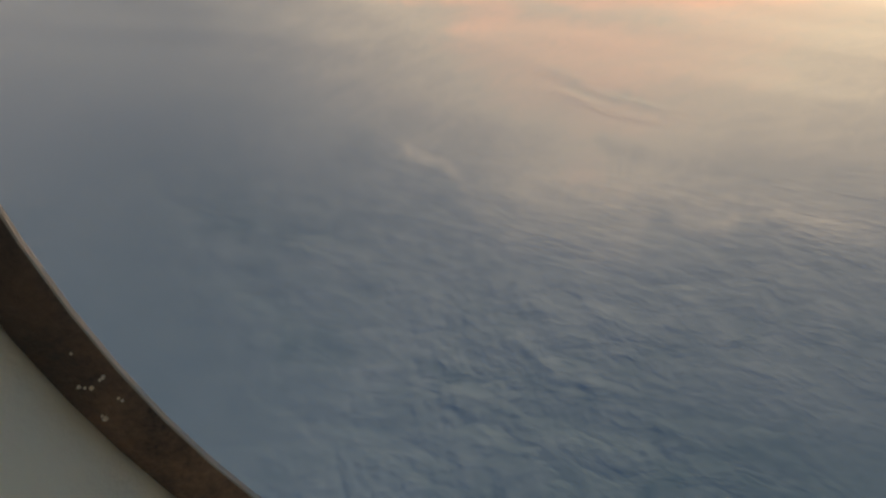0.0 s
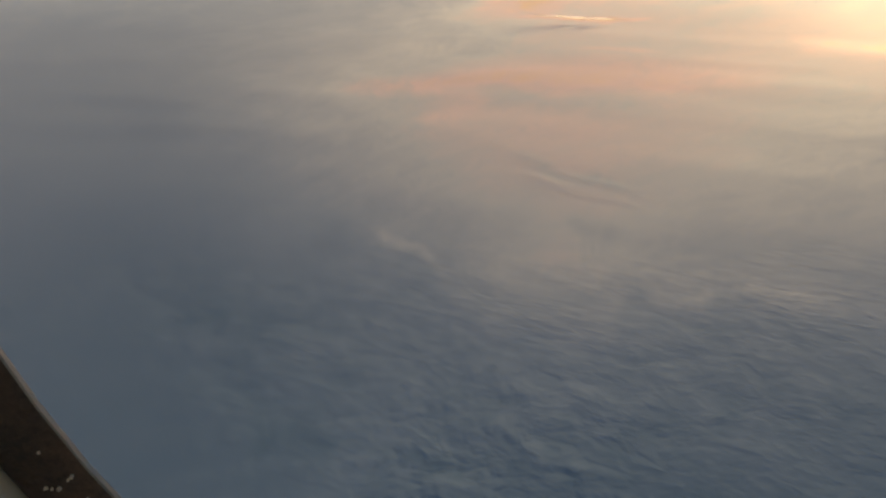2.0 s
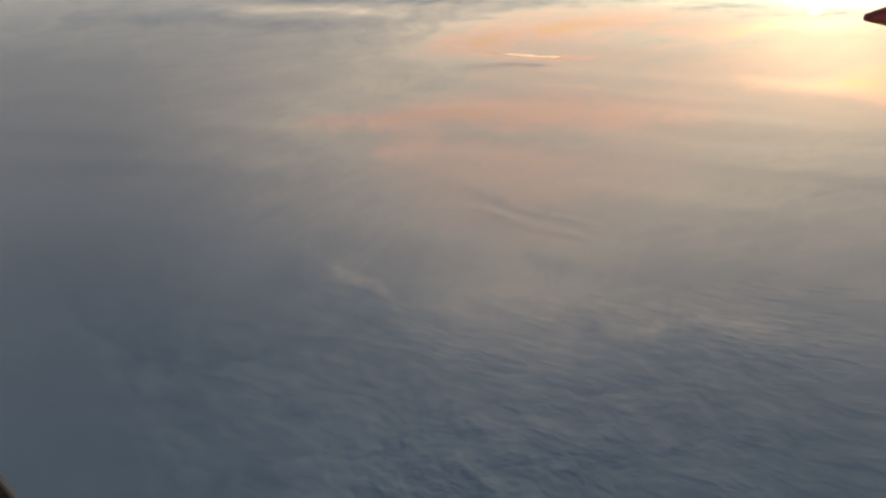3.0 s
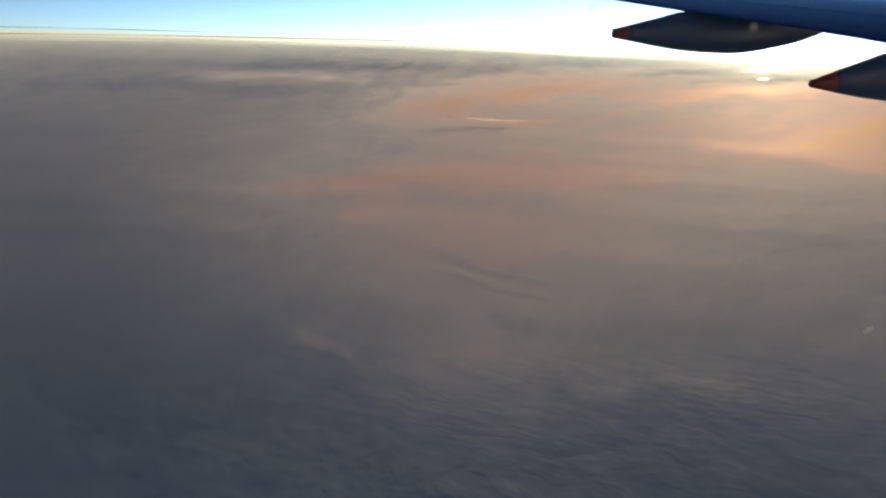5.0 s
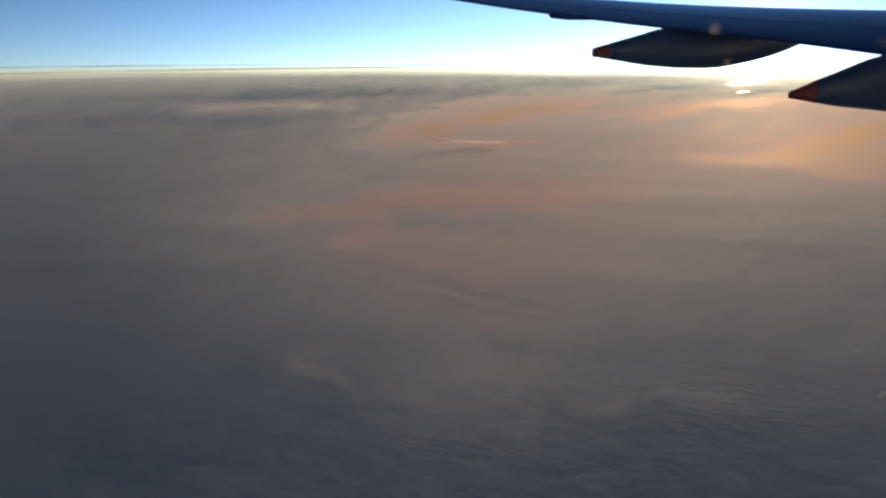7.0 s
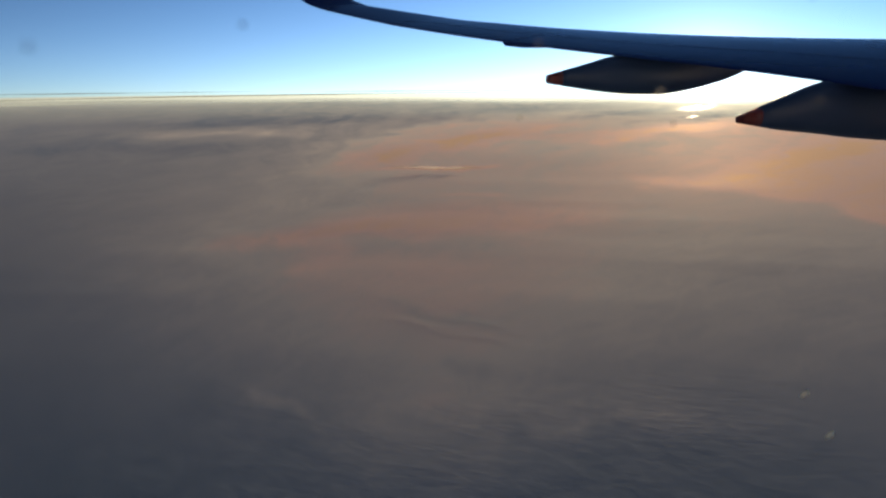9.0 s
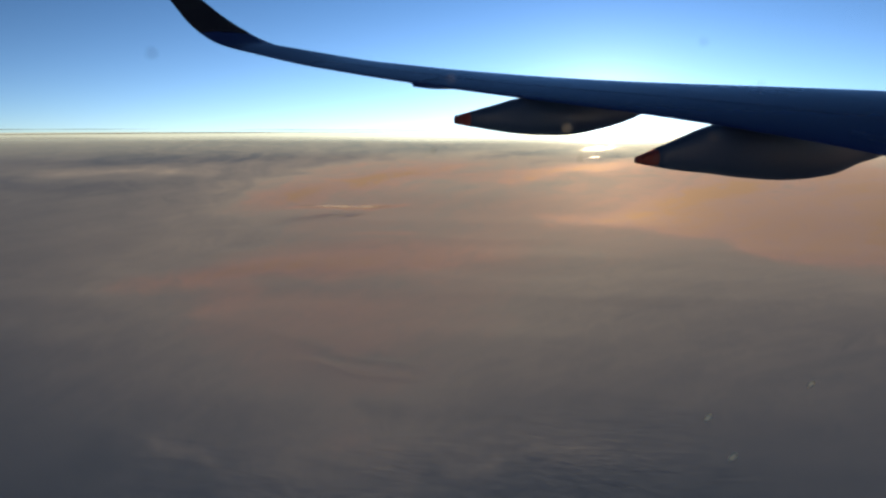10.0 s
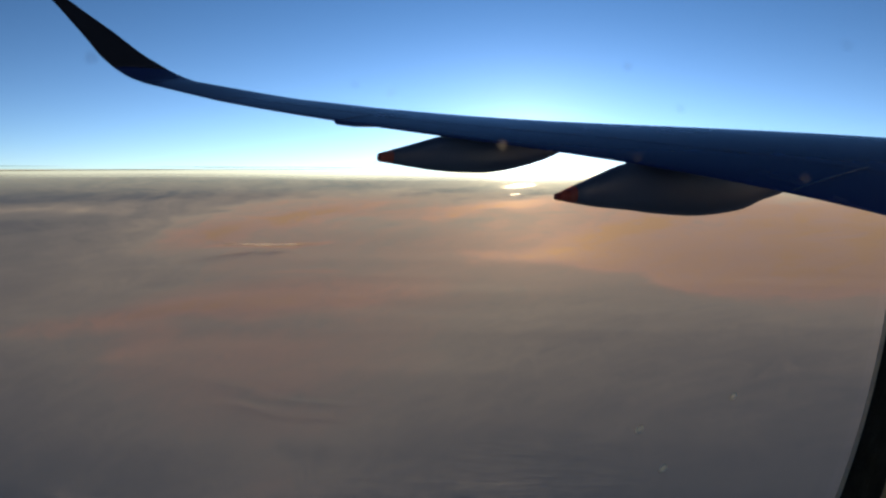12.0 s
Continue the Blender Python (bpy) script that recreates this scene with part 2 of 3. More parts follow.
def skin_loops(loops, cap_ends=True, closed=True):
    """A bmesh lofted over loops of points (all of one length)."""
    bm = bmesh.new()
    rows = [[bm.verts.new(p) for p in lp] for lp in loops]
    k = len(rows[0])
    for a, b in zip(rows, rows[1:]):
        for i in range(k if closed else k - 1):
            j = (i + 1) % k
            bm.faces.new((a[i], a[j], b[j], b[i]))
    if cap_ends:
        bm.faces.new(rows[0][::-1])
        bm.faces.new(rows[-1])
    bmesh.ops.recalc_face_normals(bm, faces=bm.faces)
    return bm


def fair_loops(loops, steps):
    """Loops between the given ones, on a smooth curve through each row of points."""
    loops = [[Vector(p) for p in lp] for lp in loops]
    mid = [sum(lp, Vector()) / len(lp) for lp in loops]
    at = [0.0]
    for a, b in zip(mid, mid[1:]):
        at.append(at[-1] + (b - a).length)
    last = len(loops) - 1

    def slope(i, k):
        a, b = max(0, i - 1), min(last, i + 1)
        return (loops[b][k] - loops[a][k]) / (at[b] - at[a])

    out = []
    for i in range(last):
        w = at[i + 1] - at[i]
        for j in range(steps):
            f = j / steps
            h = (2 * f ** 3 - 3 * f * f + 1, f ** 3 - 2 * f * f + f, 3 * f * f - 2 * f ** 3, f ** 3 - f * f)
            out.append([h[0] * loops[i][k] + h[1] * w * slope(i, k) + h[2] * loops[i + 1][k] + h[3] * w * slope(i + 1, k) for k in range(len(loops[i]))])
    return out + [loops[-1]]


def gradient_noise(x, y, seed):
    """Perlin noise on arrays, about -0.7 to 0.7."""
    rng = np.random.RandomState(seed)
    perm = rng.permutation(4096)
    ang = rng.rand(4096) * 2 * np.pi
    gx, gy = np.cos(ang), np.sin(ang)
    xi, yi = np.floor(x).astype(np.int64), np.floor(y).astype(np.int64)
    xf, yf = x - xi, y - yi
    u, v = xf ** 3 * (xf * (xf * 6 - 15) + 10), yf ** 3 * (yf * (yf * 6 - 15) + 10)

    def corner(dx, dy):
        h = perm[(perm[(xi + dx) & 4095] + yi + dy) & 4095]
        return gx[h] * (xf - dx) + gy[h] * (yf - dy)

    a = corner(0, 0) * (1 - u) + corner(1, 0) * u
    b = corner(0, 1) * (1 - u) + corner(1, 1) * u
    return a * (1 - v) + b * v


def fractal(x, y, seed, octaves=4, gain=0.5):
    out, amp, f = 0, 1.0, 1.0
    for i in range(octaves):
        out = out + amp * gradient_noise(x * f + 17.3 * i, y * f - 9.1 * i, seed + i)
        amp, f = amp * gain, f * 2.03
    return out


# ---------------------------------------------------------------- cloud deck
DECK = -150.0


def on_deck(az, el):
    """The spot of the deck at az degrees right of +Y and el degrees below eye level."""
    r = -DECK / math.tan(radians(el))
    return r * math.sin(radians(az)), r * math.cos(radians(az))


RIDGES = [  # az, el of both ends, half width and height in metres
    (22.0, 16.5, 33.5, 19.7, 9, 0.04), (25.0, 16.4, 35.5, 18.8, 9, 0.03), (23.0, 18.2, 33.0, 20.5, 8, 0.045), (31.0, 16.6, 39.0, 18.6, 8, 0.02),
    (14.6, 40.6, 25.5, 45.4, 2.4, 0.032), (21.0, 36.2, 35.5, 41.0, 3.6, 0.025), (28.0, 33.5, 39.0, 36.0, 3.5, 0.03),
]
# how sunlit and thick the layer looks on the whole, as colour: one row for each distance, one column for each direction
FIELD_AZ = (-20, -5, 10, 25, 40, 55, 70)
FIELD = [
    (2.2, (0.15, 0.12, 0.12, 0.14, 0.20, 0.42, 0.80)),
    (4.0, (0.18, 0.17, 0.24, 0.50, 0.68, 1.05, 1.38)),
    (7.0, (0.18, 0.16, 0.30, 0.80, 0.88, 1.10, 1.24)),
    (11.0, (0.23, 0.22, 0.63, 1.04, 0.70, 0.58, 0.56)),
    (17.0, (0.25, 0.24, 0.61, 0.98, 0.66, 0.50, 0.44)),
    (25.0, (0.16, 0.17, 0.37, 0.59, 0.52, 0.46, 0.38)),
    (35.0, (0.16, 0.18, 0.30, 0.36, 0.24, 0.14, 0.14)),
    (48.0, (0.18, 0.22, 0.29, 0.18, 0.07, 0.05, 0.10)),
]
# streaks: (az, el) along the middle, widths of the near and the far side in share of the distance, extra sunlit tone
STREAKS_FAR = [
    ([(19.7, 6.3), (22.7, 6.0), (26.5, 5.4), (30.7, 4.7), (34.7, 4.0), (37.9, 3.3)], 0.15, 0.17, 0.60),
    ([(26.8, 5.2), (30.5, 4.7), (36.5, 4.7), (40.1, 4.2), (42.9, 3.9)], 0.06, 0.06, 0.18),
    ([(24.0, 4.4), (28.0, 3.8), (33.9, 3.5)], 0.09, 0.08, 0.34),
    ([(36.9, 5.1), (40.8, 4.5), (44.5, 3.9), (48.8, 3.5)], 0.10, 0.10, 0.45),
    ([(5.5, 4.3), (8.6, 4.3), (12.7, 4.1), (16.8, 4.3)], 0.08, 0.08, 0.24),
    ([(38.5, 5.1), (40.8, 4.8)], 0.025, 0.03, 0.30),
    ([(23.6, 6.95), (26.0, 7.05), (28.5, 7.15), (31.2, 7.0)], 0.022, 0.026, 0.55),
    ([(26.6, 9.1), (31.8, 9.0)], 0.025, 0.03, 0.22),
    ([(50.6, 6.3), (53.5, 5.7), (57.0, 4.8)], 0.09, 0.11, 0.45),
]
STREAKS_MID = [
    ([(49.0, 8.0), (53.7, 8.5), (57.8, 9.3), (61.7, 9.6), (67.1, 9.3), (71.0, 8.5)], 0.05, 0.34, 0.34),
    ([(42.1, 7.9), (45.2, 7.8), (49.0, 7.4), (50.7, 7.0)], 0.05, 0.07, 0.30),
    ([(9.0, 12.2), (11.5, 12.3), (15.8, 11.9), (20.1, 11.5), (24.5, 11.1)], 0.055, 0.065, 0.32),
    ([(16.0, 14.6), (18.0, 13.8), (20.2, 13.2)], 0.085, 0.095, 0.20),
    ([(24.5, 11.7), (28.9, 11.3), (33.2, 11.0), (37.0, 10.8), (40.2, 10.6)], 0.065, 0.14, 0.26),
    ([(20.0, 25.0), (29.7, 25.0), (38.5, 25.4), (48.9, 24.7)], 0.06, 0.09, 0.08),
    ([(11.1, 23.0), (13.8, 23.9), (16.5, 25.1)], 0.03, 0.04, 0.14),
]
# blue-grey bands between the sunlit streaks, darkened in the colour
GAPS_FAR = [
    ([(-4.5, 5.0), (0.3, 4.9), (3.6, 4.8), (5.9, 5.2), (11.8, 5.2), (20.1, 4.3)], 0.10, 0.10, -0.09),
    ([(-3.4, 3.7), (3.3, 3.5), (16.8, 3.4), (20.1, 3.1)], 0.08, 0.09, -0.04),
    ([(9.6, 3.4), (16.4, 3.3), (24.8, 3.2), (30.5, 2.8), (35.0, 2.5)], 0.12, 0.12, -0.16),
    ([(31.8, 3.7), (35.6, 3.6), (40.1, 3.0), (44.2, 2.7)], 0.08, 0.09, -0.34),
    ([(33.0, 5.7), (35.6, 5.6), (39.1, 4.9), (40.8, 4.6)], 0.06, 0.07, -0.14),
    ([(44.8, 3.3), (48.6, 2.8)], 0.09, 0.09, -0.40),
    ([(33.0, 8.1), (34.6, 7.6), (37.0, 6.5), (40.9, 5.7), (44.6, 4.7)], 0.08, 0.08, -0.09),
]
GAPS_NEAR = [
    ([(17.0, 9.8), (23.0, 9.4), (29.0, 9.1), (36.0, 8.7)], 0.07, 0.08, -0.13),
    ([(15.9, 8.3), (20.1, 8.5), (23.7, 7.8)], 0.10, 0.10, -0.08),
    ([(20.2, 13.0), (24.6, 13.2), (32.2, 13.1)], 0.05, 0.05, -0.18),
    ([(23.5, 17.4), (27.5, 18.2), (31.5, 19.1)], 0.03, 0.03, -0.10),
    ([(26.7, 21.8), (31.3, 22.4)], 0.04, 0.04, -0.10),
    ([(0.0, 37.0), (3.1, 37.1), (7.2, 38.1)], 0.05, 0.05, -0.07),
    ([(-4.3, 28.4), (-1.1, 28.4), (2.2, 28.4)], 0.05, 0.04, -0.05),
    ([(14.2, 39.6), (18.7, 40.8)], 0.03, 0.03, -0.08),
]
DRAW = math.atan2(-0.60, 0.80)       # the way in which the wind has drawn out the ripples


def deck_lit_tone(x, y):
    r, ang = np.hypot(x, y), np.arctan2(x, y)
    lr0 = np.log(r)
    az = np.degrees(ang) + 1.6 * fractal(lr0 * 7, ang * 8, 71, 3, 0.55)
    lr = lr0 + 0.05 * fractal(lr0 * 5, ang * 9, 81, 3, 0.55)
    u, v = x * math.cos(DRAW) + y * math.sin(DRAW), -x * math.sin(DRAW) + y * math.cos(DRAW)
    far = np.clip((r - 350) / 500, 0, 1)
    total, d = 1e-9, 0
    for el0, row in FIELD:
        l0 = math.log(-DECK / math.tan(radians(el0)))
        for az0, value in zip(FIELD_AZ, row):
            w = np.exp(-((az - az0) / 10.5) ** 2 - ((lr - l0) / 0.36) ** 2)
            total, d = total + w, d + w * value
    d = d / total
    # drifts of thin cloud, drawn out and rising away from the viewer
    drift = fractal(ang * 25 + 0.9 * fractal(ang * 7, lr0 * 5, 141, 3), (lr0 - 2.8 * ang) * 5.0 + 0.9 * fractal(ang * 6 + 9, lr0 * 5, 143, 3), 131, 6, 0.58)
    veil = 0.35 + 0.65 * np.clip((az + 4) / 18, 0, 1)       # smoother away from the light
    beyond = np.clip((r - 800) / 900, 0, 1)
    d = d + (0.06 + 0.15 * np.clip((az - 10) / 14, 0, 1) + 0.10 * np.clip((az - 46) / 8, 0, 1)) * beyond * drift
    d = d + 0.06 * veil * (1 - beyond) * fractal(ang * 7 + 0.4 * drift, (lr0 - 1.2 * ang) * 4.5, 133, 4, 0.5)
    d = d + 0.05 * veil * np.clip((r - 250) / 250, 0, 1) * fractal(ang * 16 + drift, (lr0 - 0.9 * ang) * 24 + drift, 137, 4, 0.55)
    d = d + 0.06 * veil * (1 - far) * fractal(u / 140, v / 90, 97, 5, 0.52)
    # streaks, frayed into filaments
    fray = np.clip(1.0 + 0.5 * fractal(ang * 30 + drift, (lr0 - 1.4 * ang) * 11 + drift, 151, 4, 0.5), 0.3, 1.4)
    for line, near_side, far_side, amount in STREAKS_FAR + STREAKS_MID + GAPS_FAR + GAPS_NEAR:
        azs = [p[0] for p in line]
        mid = np.interp(az, azs, [math.log(-DECK / math.tan(radians(p[1]))) for p in line])
        off = lr - mid
        across = np.exp(-(off / np.where(off < 0, near_side, far_side)) ** 2)
        ends = 0.12 * (azs[-1] - azs[0]) + 0.7
        along = 1 / (1 + np.exp(-(az - azs[0]) * 3 / ends)) / (1 + np.exp((az - azs[-1]) * 3 / ends))
        d = d + amount * across * along * fray
    # hollows between the heaps close below, their shade put into the colour
    d = d + 0.21 * (heaps(x, y, 0.35) - 0.30) * heap_patch(x, y)
    return np.clip(d, 0, 1.7)


def heaps(x, y, broad=1.0):
    """Rounded tops with creases between them, in four sizes."""
    wx, wy = 0.7 * fractal(x / 80, y / 80, 33, 3), 0.7 * fractal(x / 80, y / 80, 37, 3)
    big = np.abs(gradient_noise(x / 42 + wx, y / 42 + wy, 7))
    mid = np.abs(gradient_noise(x / 19 + 1.6 * wx + 3.1, y / 19 + 1.6 * wy, 8))
    small = np.abs(gradient_noise(x / 8.5 + 2.0 * wx, y / 8.5 + 2.0 * wy + 5.2, 9))
    tiny = np.abs(gradient_noise(x / 3.9 + 2.0 * wx + 8.8, y / 3.9 + 2.0 * wy, 10))
    return broad * big + 0.6 * mid * (0.4 + big) + 0.5 * small * (0.4 + mid) + 0.28 * tiny * (0.4 + small)


def ripple_patch(x, y):
    """Where the fine ripples lie: patches in the middle distance, weaker close by."""
    r, az = np.hypot(x, y), np.degrees(np.arctan2(x, y))
    p = np.clip(1.5 * fractal(x / 110, y / 110, 12, 3) + 0.7, 0.12, 1) * np.exp(-(r / 480.0) ** 4)
    return p * (0.15 + 0.85 * np.clip((r - 190) / 110, 0, 1)) * (0.08 + 0.92 * np.clip((az - 6) / 14, 0, 1)) * (1 - 0.4 * np.clip((az - 46) / 14, 0, 1))


def heap_patch(x, y):
    """Where the deck is heaped: close below, fading into a smooth veil away from the light."""
    r, az = np.hypot(x, y), np.degrees(np.arctan2(x, y))
    return np.exp(-(r / 350.0) ** 4) * (0.5 + 0.5 * np.clip((az + 22) / 16, 0, 1)) * np.clip(0.75 + 0.9 * fractal(x / 130, y / 130, 19, 2), 0.25, 1.2)


def deck_height(x, y):
    r = np.hypot(x, y)
    u, v = x * math.cos(DRAW) + y * math.sin(DRAW), -x * math.sin(DRAW) + y * math.cos(DRAW)
    # broad swells lying across the light
    h = 0.45 * fractal(u / 800, v / 520, 3, 2, 0.35) * np.clip((r - 250) / 900, 0.1, 1.0)
    h = h + 0.25 * fractal(u / 170, v / 110, 5, 2, 0.4) * np.clip((r - 150) / 500, 0.25, 1.0) * np.exp(-(r / 1100) ** 2)
    # heaped tops close below
    h = h + 0.075 * heap_patch(x, y) * heaps(x, y)
    # ripples across the middle distance
    patch = ripple_patch(x, y)
    bend = 1.1 * fractal(x / 45, y / 45, 27, 2)
    h = h + patch * 0.017 * fractal(u / 20 + bend, v / 11 + bend, 21, 3, 0.6)
    for az1, el1, az2, el2, wide, tall in RIDGES:
        (x1, y1), (x2, y2) = on_deck(az1, el1), on_deck(az2, el2)
        length = math.hypot(x2 - x1, y2 - y1)
        ex, ey = (x2 - x1) / length, (y2 - y1) / length
        s = (x - x1) * ex + (y - y1) * ey
        d = (y - y1) * ex - (x - x1) * ey + 3.0 * np.sin(s / length * 5.0) + 11.0 * fractal(x / 40, y / 40, 45, 3)
        h = h + 0.75 * tall * np.clip(1 + 1.2 * fractal(x / 26, y / 26, 47, 3), 0.1, 1.8) * np.exp(-(d / wide) ** 2) * np.exp(-np.clip(np.abs(s - length / 2) / (length / 2), 0, 3) ** 4)
    return h


def build_deck():
    fine = np.radians(np.linspace(-32, 84, 960))
    coarse = np.radians(np.linspace(84, 328, 100))[1:-1]
    az = np.concatenate([fine, coarse])
    rad = 40.0 * (4880.0 / 40.0) ** (np.linspace(0, 1, 780))
    A, R = np.meshgrid(az, rad)
    X, Y = R * np.sin(A), R * np.cos(A)
    Z = DECK + deck_height(X, Y)
    nr, na = X.shape
    co = np.stack([X, Y, Z], -1).reshape(-1, 3)
    i, j = np.meshgrid(np.arange(nr - 1), np.arange(na), indexing="ij")
    j2 = (j + 1) % na
    quads = np.stack([i * na + j, (i + 1) * na + j, (i + 1) * na + j2, i * na + j2], -1).reshape(-1, 4)[:, ::-1]
    hub = len(co)
    co = np.vstack([co, [[0, 0, DECK]]])
    k = np.arange(na)
    tris = np.stack([k, (k + 1) % na, np.full(na, hub)], -1)[:, ::-1]
    me = bpy.data.meshes.new("cloud_deck")
    me.vertices.add(len(co))
    me.vertices.foreach_set("co", co.ravel())
    loops = np.concatenate([quads.ravel(), tris.ravel()]).astype(np.int32)
    me.loops.add(len(loops))
    me.loops.foreach_set("vertex_index", loops)
    starts = np.concatenate([np.arange(len(quads)) * 4, len(quads) * 4 + np.arange(len(tris)) * 3]).astype(np.int32)
    me.polygons.add(len(starts))
    me.polygons.foreach_set("loop_start", starts)
    me.polygons.foreach_set("use_smooth", np.ones(len(starts), bool))
    me.update(calc_edges=True)
    me.validate()
    if me.polygons[len(quads) // 2].normal.z < 0:
        me.flip_normals()
    # sunlit and shaded tones that go into the cloud colour
    thick = np.append(deck_lit_tone(X, Y).ravel(), 0.3)
    me.attributes.new("lit_tone", "FLOAT", "POINT").data.foreach_set("value", thick.astype(np.float32))
    me.attributes.new("ripple", "FLOAT", "POINT").data.foreach_set("value", np.append(0.66 * ripple_patch(X, Y).ravel(), 0).astype(np.float32))
    me.attributes.new("billow", "FLOAT", "POINT").data.foreach_set("value", np.append((0.50 * heap_patch(X, Y)).ravel(), 0).astype(np.float32))
    thin = (0.35 * np.clip((R - 2500) / 1800, 0, 1) + 0.65 * np.clip((R - 3900) / 950, 0, 1)) * (0.85 + 0.3 * fractal(X / 900, Y / 900, 55, 3))
    me.attributes.new("haze_fade", "FLOAT", "POINT").data.foreach_set("value", np.append(np.clip(thin, 0, 1).ravel(), 0).astype(np.float32))
    me.materials.append(CLOUD)
    return tagged(new("cloud_deck", me), "soft blue-grey cloud deck with ripples and warm evening light", "cloud", kind="structure")


build_deck()


def wisp_material(name, colour, through=0.7):
    """Thin cloud that lets the light behind it through and frays at its edges."""
    m, n, l, p = material(name)
    n.remove(p)
    df, tr, tp = n.new("ShaderNodeBsdfDiffuse"), n.new("ShaderNodeBsdfTranslucent"), n.new("ShaderNodeBsdfTransparent")
    df.inputs["Color"].default_value = (*colour, 1)
    tr.inputs["Color"].default_value = (*colour, 1)
    a, b = n.new("ShaderNodeMixShader"), n.new("ShaderNodeMixShader")
    a.inputs[0].default_value = through
    l.new(df.outputs[0], a.inputs[1])
    l.new(tr.outputs[0], a.inputs[2])
    at = n.new("ShaderNodeAttribute")
    at.attribute_name = "cover"
    l.new(at.outputs["Fac"], b.inputs[0])
    l.new(tp.outputs[0], b.inputs[1])
    l.new(a.outputs[0], b.inputs[2])
    l.new(b.outputs[0], n["Material Output"].inputs["Surface"])
    return m


WISP = wisp_material("sunlit_wisp", (0.80, 0.74, 0.66))
STRATUS = wisp_material("far_stratus", (0.16, 0.16, 0.15))


def wisp(name, mat, az0, az1, el0, el1, tall, dist, lean, density, seed, label, category="cloud", na=80, nh=10):
    """A long thin cloud bank from az0 to az1, its middle el0..el1 degrees below eye level, dist metres away, tall degrees high, leaning away."""
    verts, cover = [], []
    for j in range(nh + 1):
        for i in range(na + 1):
            f, g = i / na, j / nh
            az = radians(az0 + (az1 - az0) * f)
            mid = -(el0 + (el1 - el0) * f) + 0.25 * tall * noise.noise((f * 5, seed, 0))
            span = tall * math.sin(math.pi * f) ** 0.5
            el = radians(mid + span * (g - 0.5))
            r = dist + lean * (g - 0.5)
            verts.append((r * math.sin(az), r * math.cos(az), r * math.tan(el)))
            soft = math.sin(math.pi * g) * min(1.0, 4 * f, 4 * (1 - f))
            rag = 0.75 + 0.9 * noise.noise((f * 9, g * 2.0, seed)) + 0.4 * noise.noise((f * 30, g * 4.0, seed + 5))
            cover.append(min(1.0, max(0.0, density * soft * rag)))
    k = na + 1
    faces = [(j * k + i, j * k + i + 1, (j + 1) * k + i + 1, (j + 1) * k + i) for j in range(nh) for i in range(na)]
    me = bpy.data.meshes.new(name)
    me.from_pydata(verts, [], faces)
    me.polygons.foreach_set("use_smooth", [True] * len(faces))
    me.attributes.new("cover", "FLOAT", "POINT").data.foreach_set("value", cover)
    me.materials.append(mat)
    return tagged(new(name, me), label, category, group="thin cloud streaks", kind="structure")


wisp("cloud_streak", STRATUS, -25, 44, 1.85, 1.32, 0.10, 4900, 10, 1.2, 3.1, "thin dark cloud line along the horizon")
wisp("cloud_streak", STRATUS, 16, 40, 1.34, 1.23, 0.08, 4890, 10, 1.0, 7.7, "thin dark cloud line above the horizon")
wisp("cloud_streak", STRATUS, -22, 16, 1.36, 1.26, 0.09, 4895, 10, 0.9, 9.2, "thin dark cloud line above the horizon")
wisp("cloud_wisp", WISP, 22.9, 30.6, 6.88, 7.05, 0.24, 1195, 8, 0.40, 1.7, "bright thin wisp of cloud lit from behind")


def glint_material():
    """Smooth icy cloud that throws the low sun back."""
    m, n, l, p = material("icy_wisp")
    n.remove(p)
    gl, tp = n.new("ShaderNodeBsdfGlossy"), n.new("ShaderNodeBsdfTransparent")
    gl.inputs["Color"].default_value = (0.95, 0.92, 0.85, 1)
    gl.inputs["Roughness"].default_value = 0.3
    b = n.new("ShaderNodeMixShader")
    at = n.new("ShaderNodeAttribute")
    at.attribute_name = "cover"
    l.new(at.outputs["Fac"], b.inputs[0])
    l.new(tp.outputs[0], b.inputs[1])
    l.new(gl.outputs[0], b.inputs[2])
    l.new(b.outputs[0], n["Material Output"].inputs["Surface"])
    return m


ICY = glint_material()


def flat_wisp(az0, az1, el0, el1, lift_by, density, seed, label, na=60, nr=24):
    """A thin sheet lying on the deck between two distances."""
    verts, cover = [], []
    r0, r1 = (-(DECK + lift_by) / math.tan(radians(e)) for e in (el0, el1))
    for j in range(nr + 1):
        for i in range(na + 1):
            f, g = i / na, j / nr
            az, r = radians(az0 + (az1 - az0) * f), r0 + (r1 - r0) * g
            verts.append((r * math.sin(az), r * math.cos(az), DECK + lift_by))
            slant = max(0.0, 1 - abs(g - (0.12 + 0.76 * f)) * 3.2)
            rag = 0.7 + 0.9 * noise.noise((f * 5, g * 4, seed)) + 0.5 * noise.noise((f * 14, g * 9, seed))
            soft = min(1.0, 5 * f, 5 * (1 - f), 5 * g, 5 * (1 - g))
            cover.append(min(1.0, max(0.0, density * slant * max(0.0, rag) * soft * 1.6)))
    k = na + 1
    faces = [(j * k + i, (j + 1) * k + i, (j + 1) * k + i + 1, j * k + i + 1)[::-1] for j in range(nr) for i in range(na)]
    me = bpy.data.meshes.new("cloud_wisp")
    me.from_pydata(verts, [], faces)
    me.attributes.new("cover", "FLOAT", "POINT").data.foreach_set("value", cover)
    me.materials.append(ICY)
    return tagged(new("cloud_wisp", me), label, "cloud", group="thin cloud streaks", kind="structure")


flat_wisp(44.2, 47.4, 2.75, 2.20, 6.0, 0.09, 4.4, "bright icy wisp of cloud glinting below the sun")
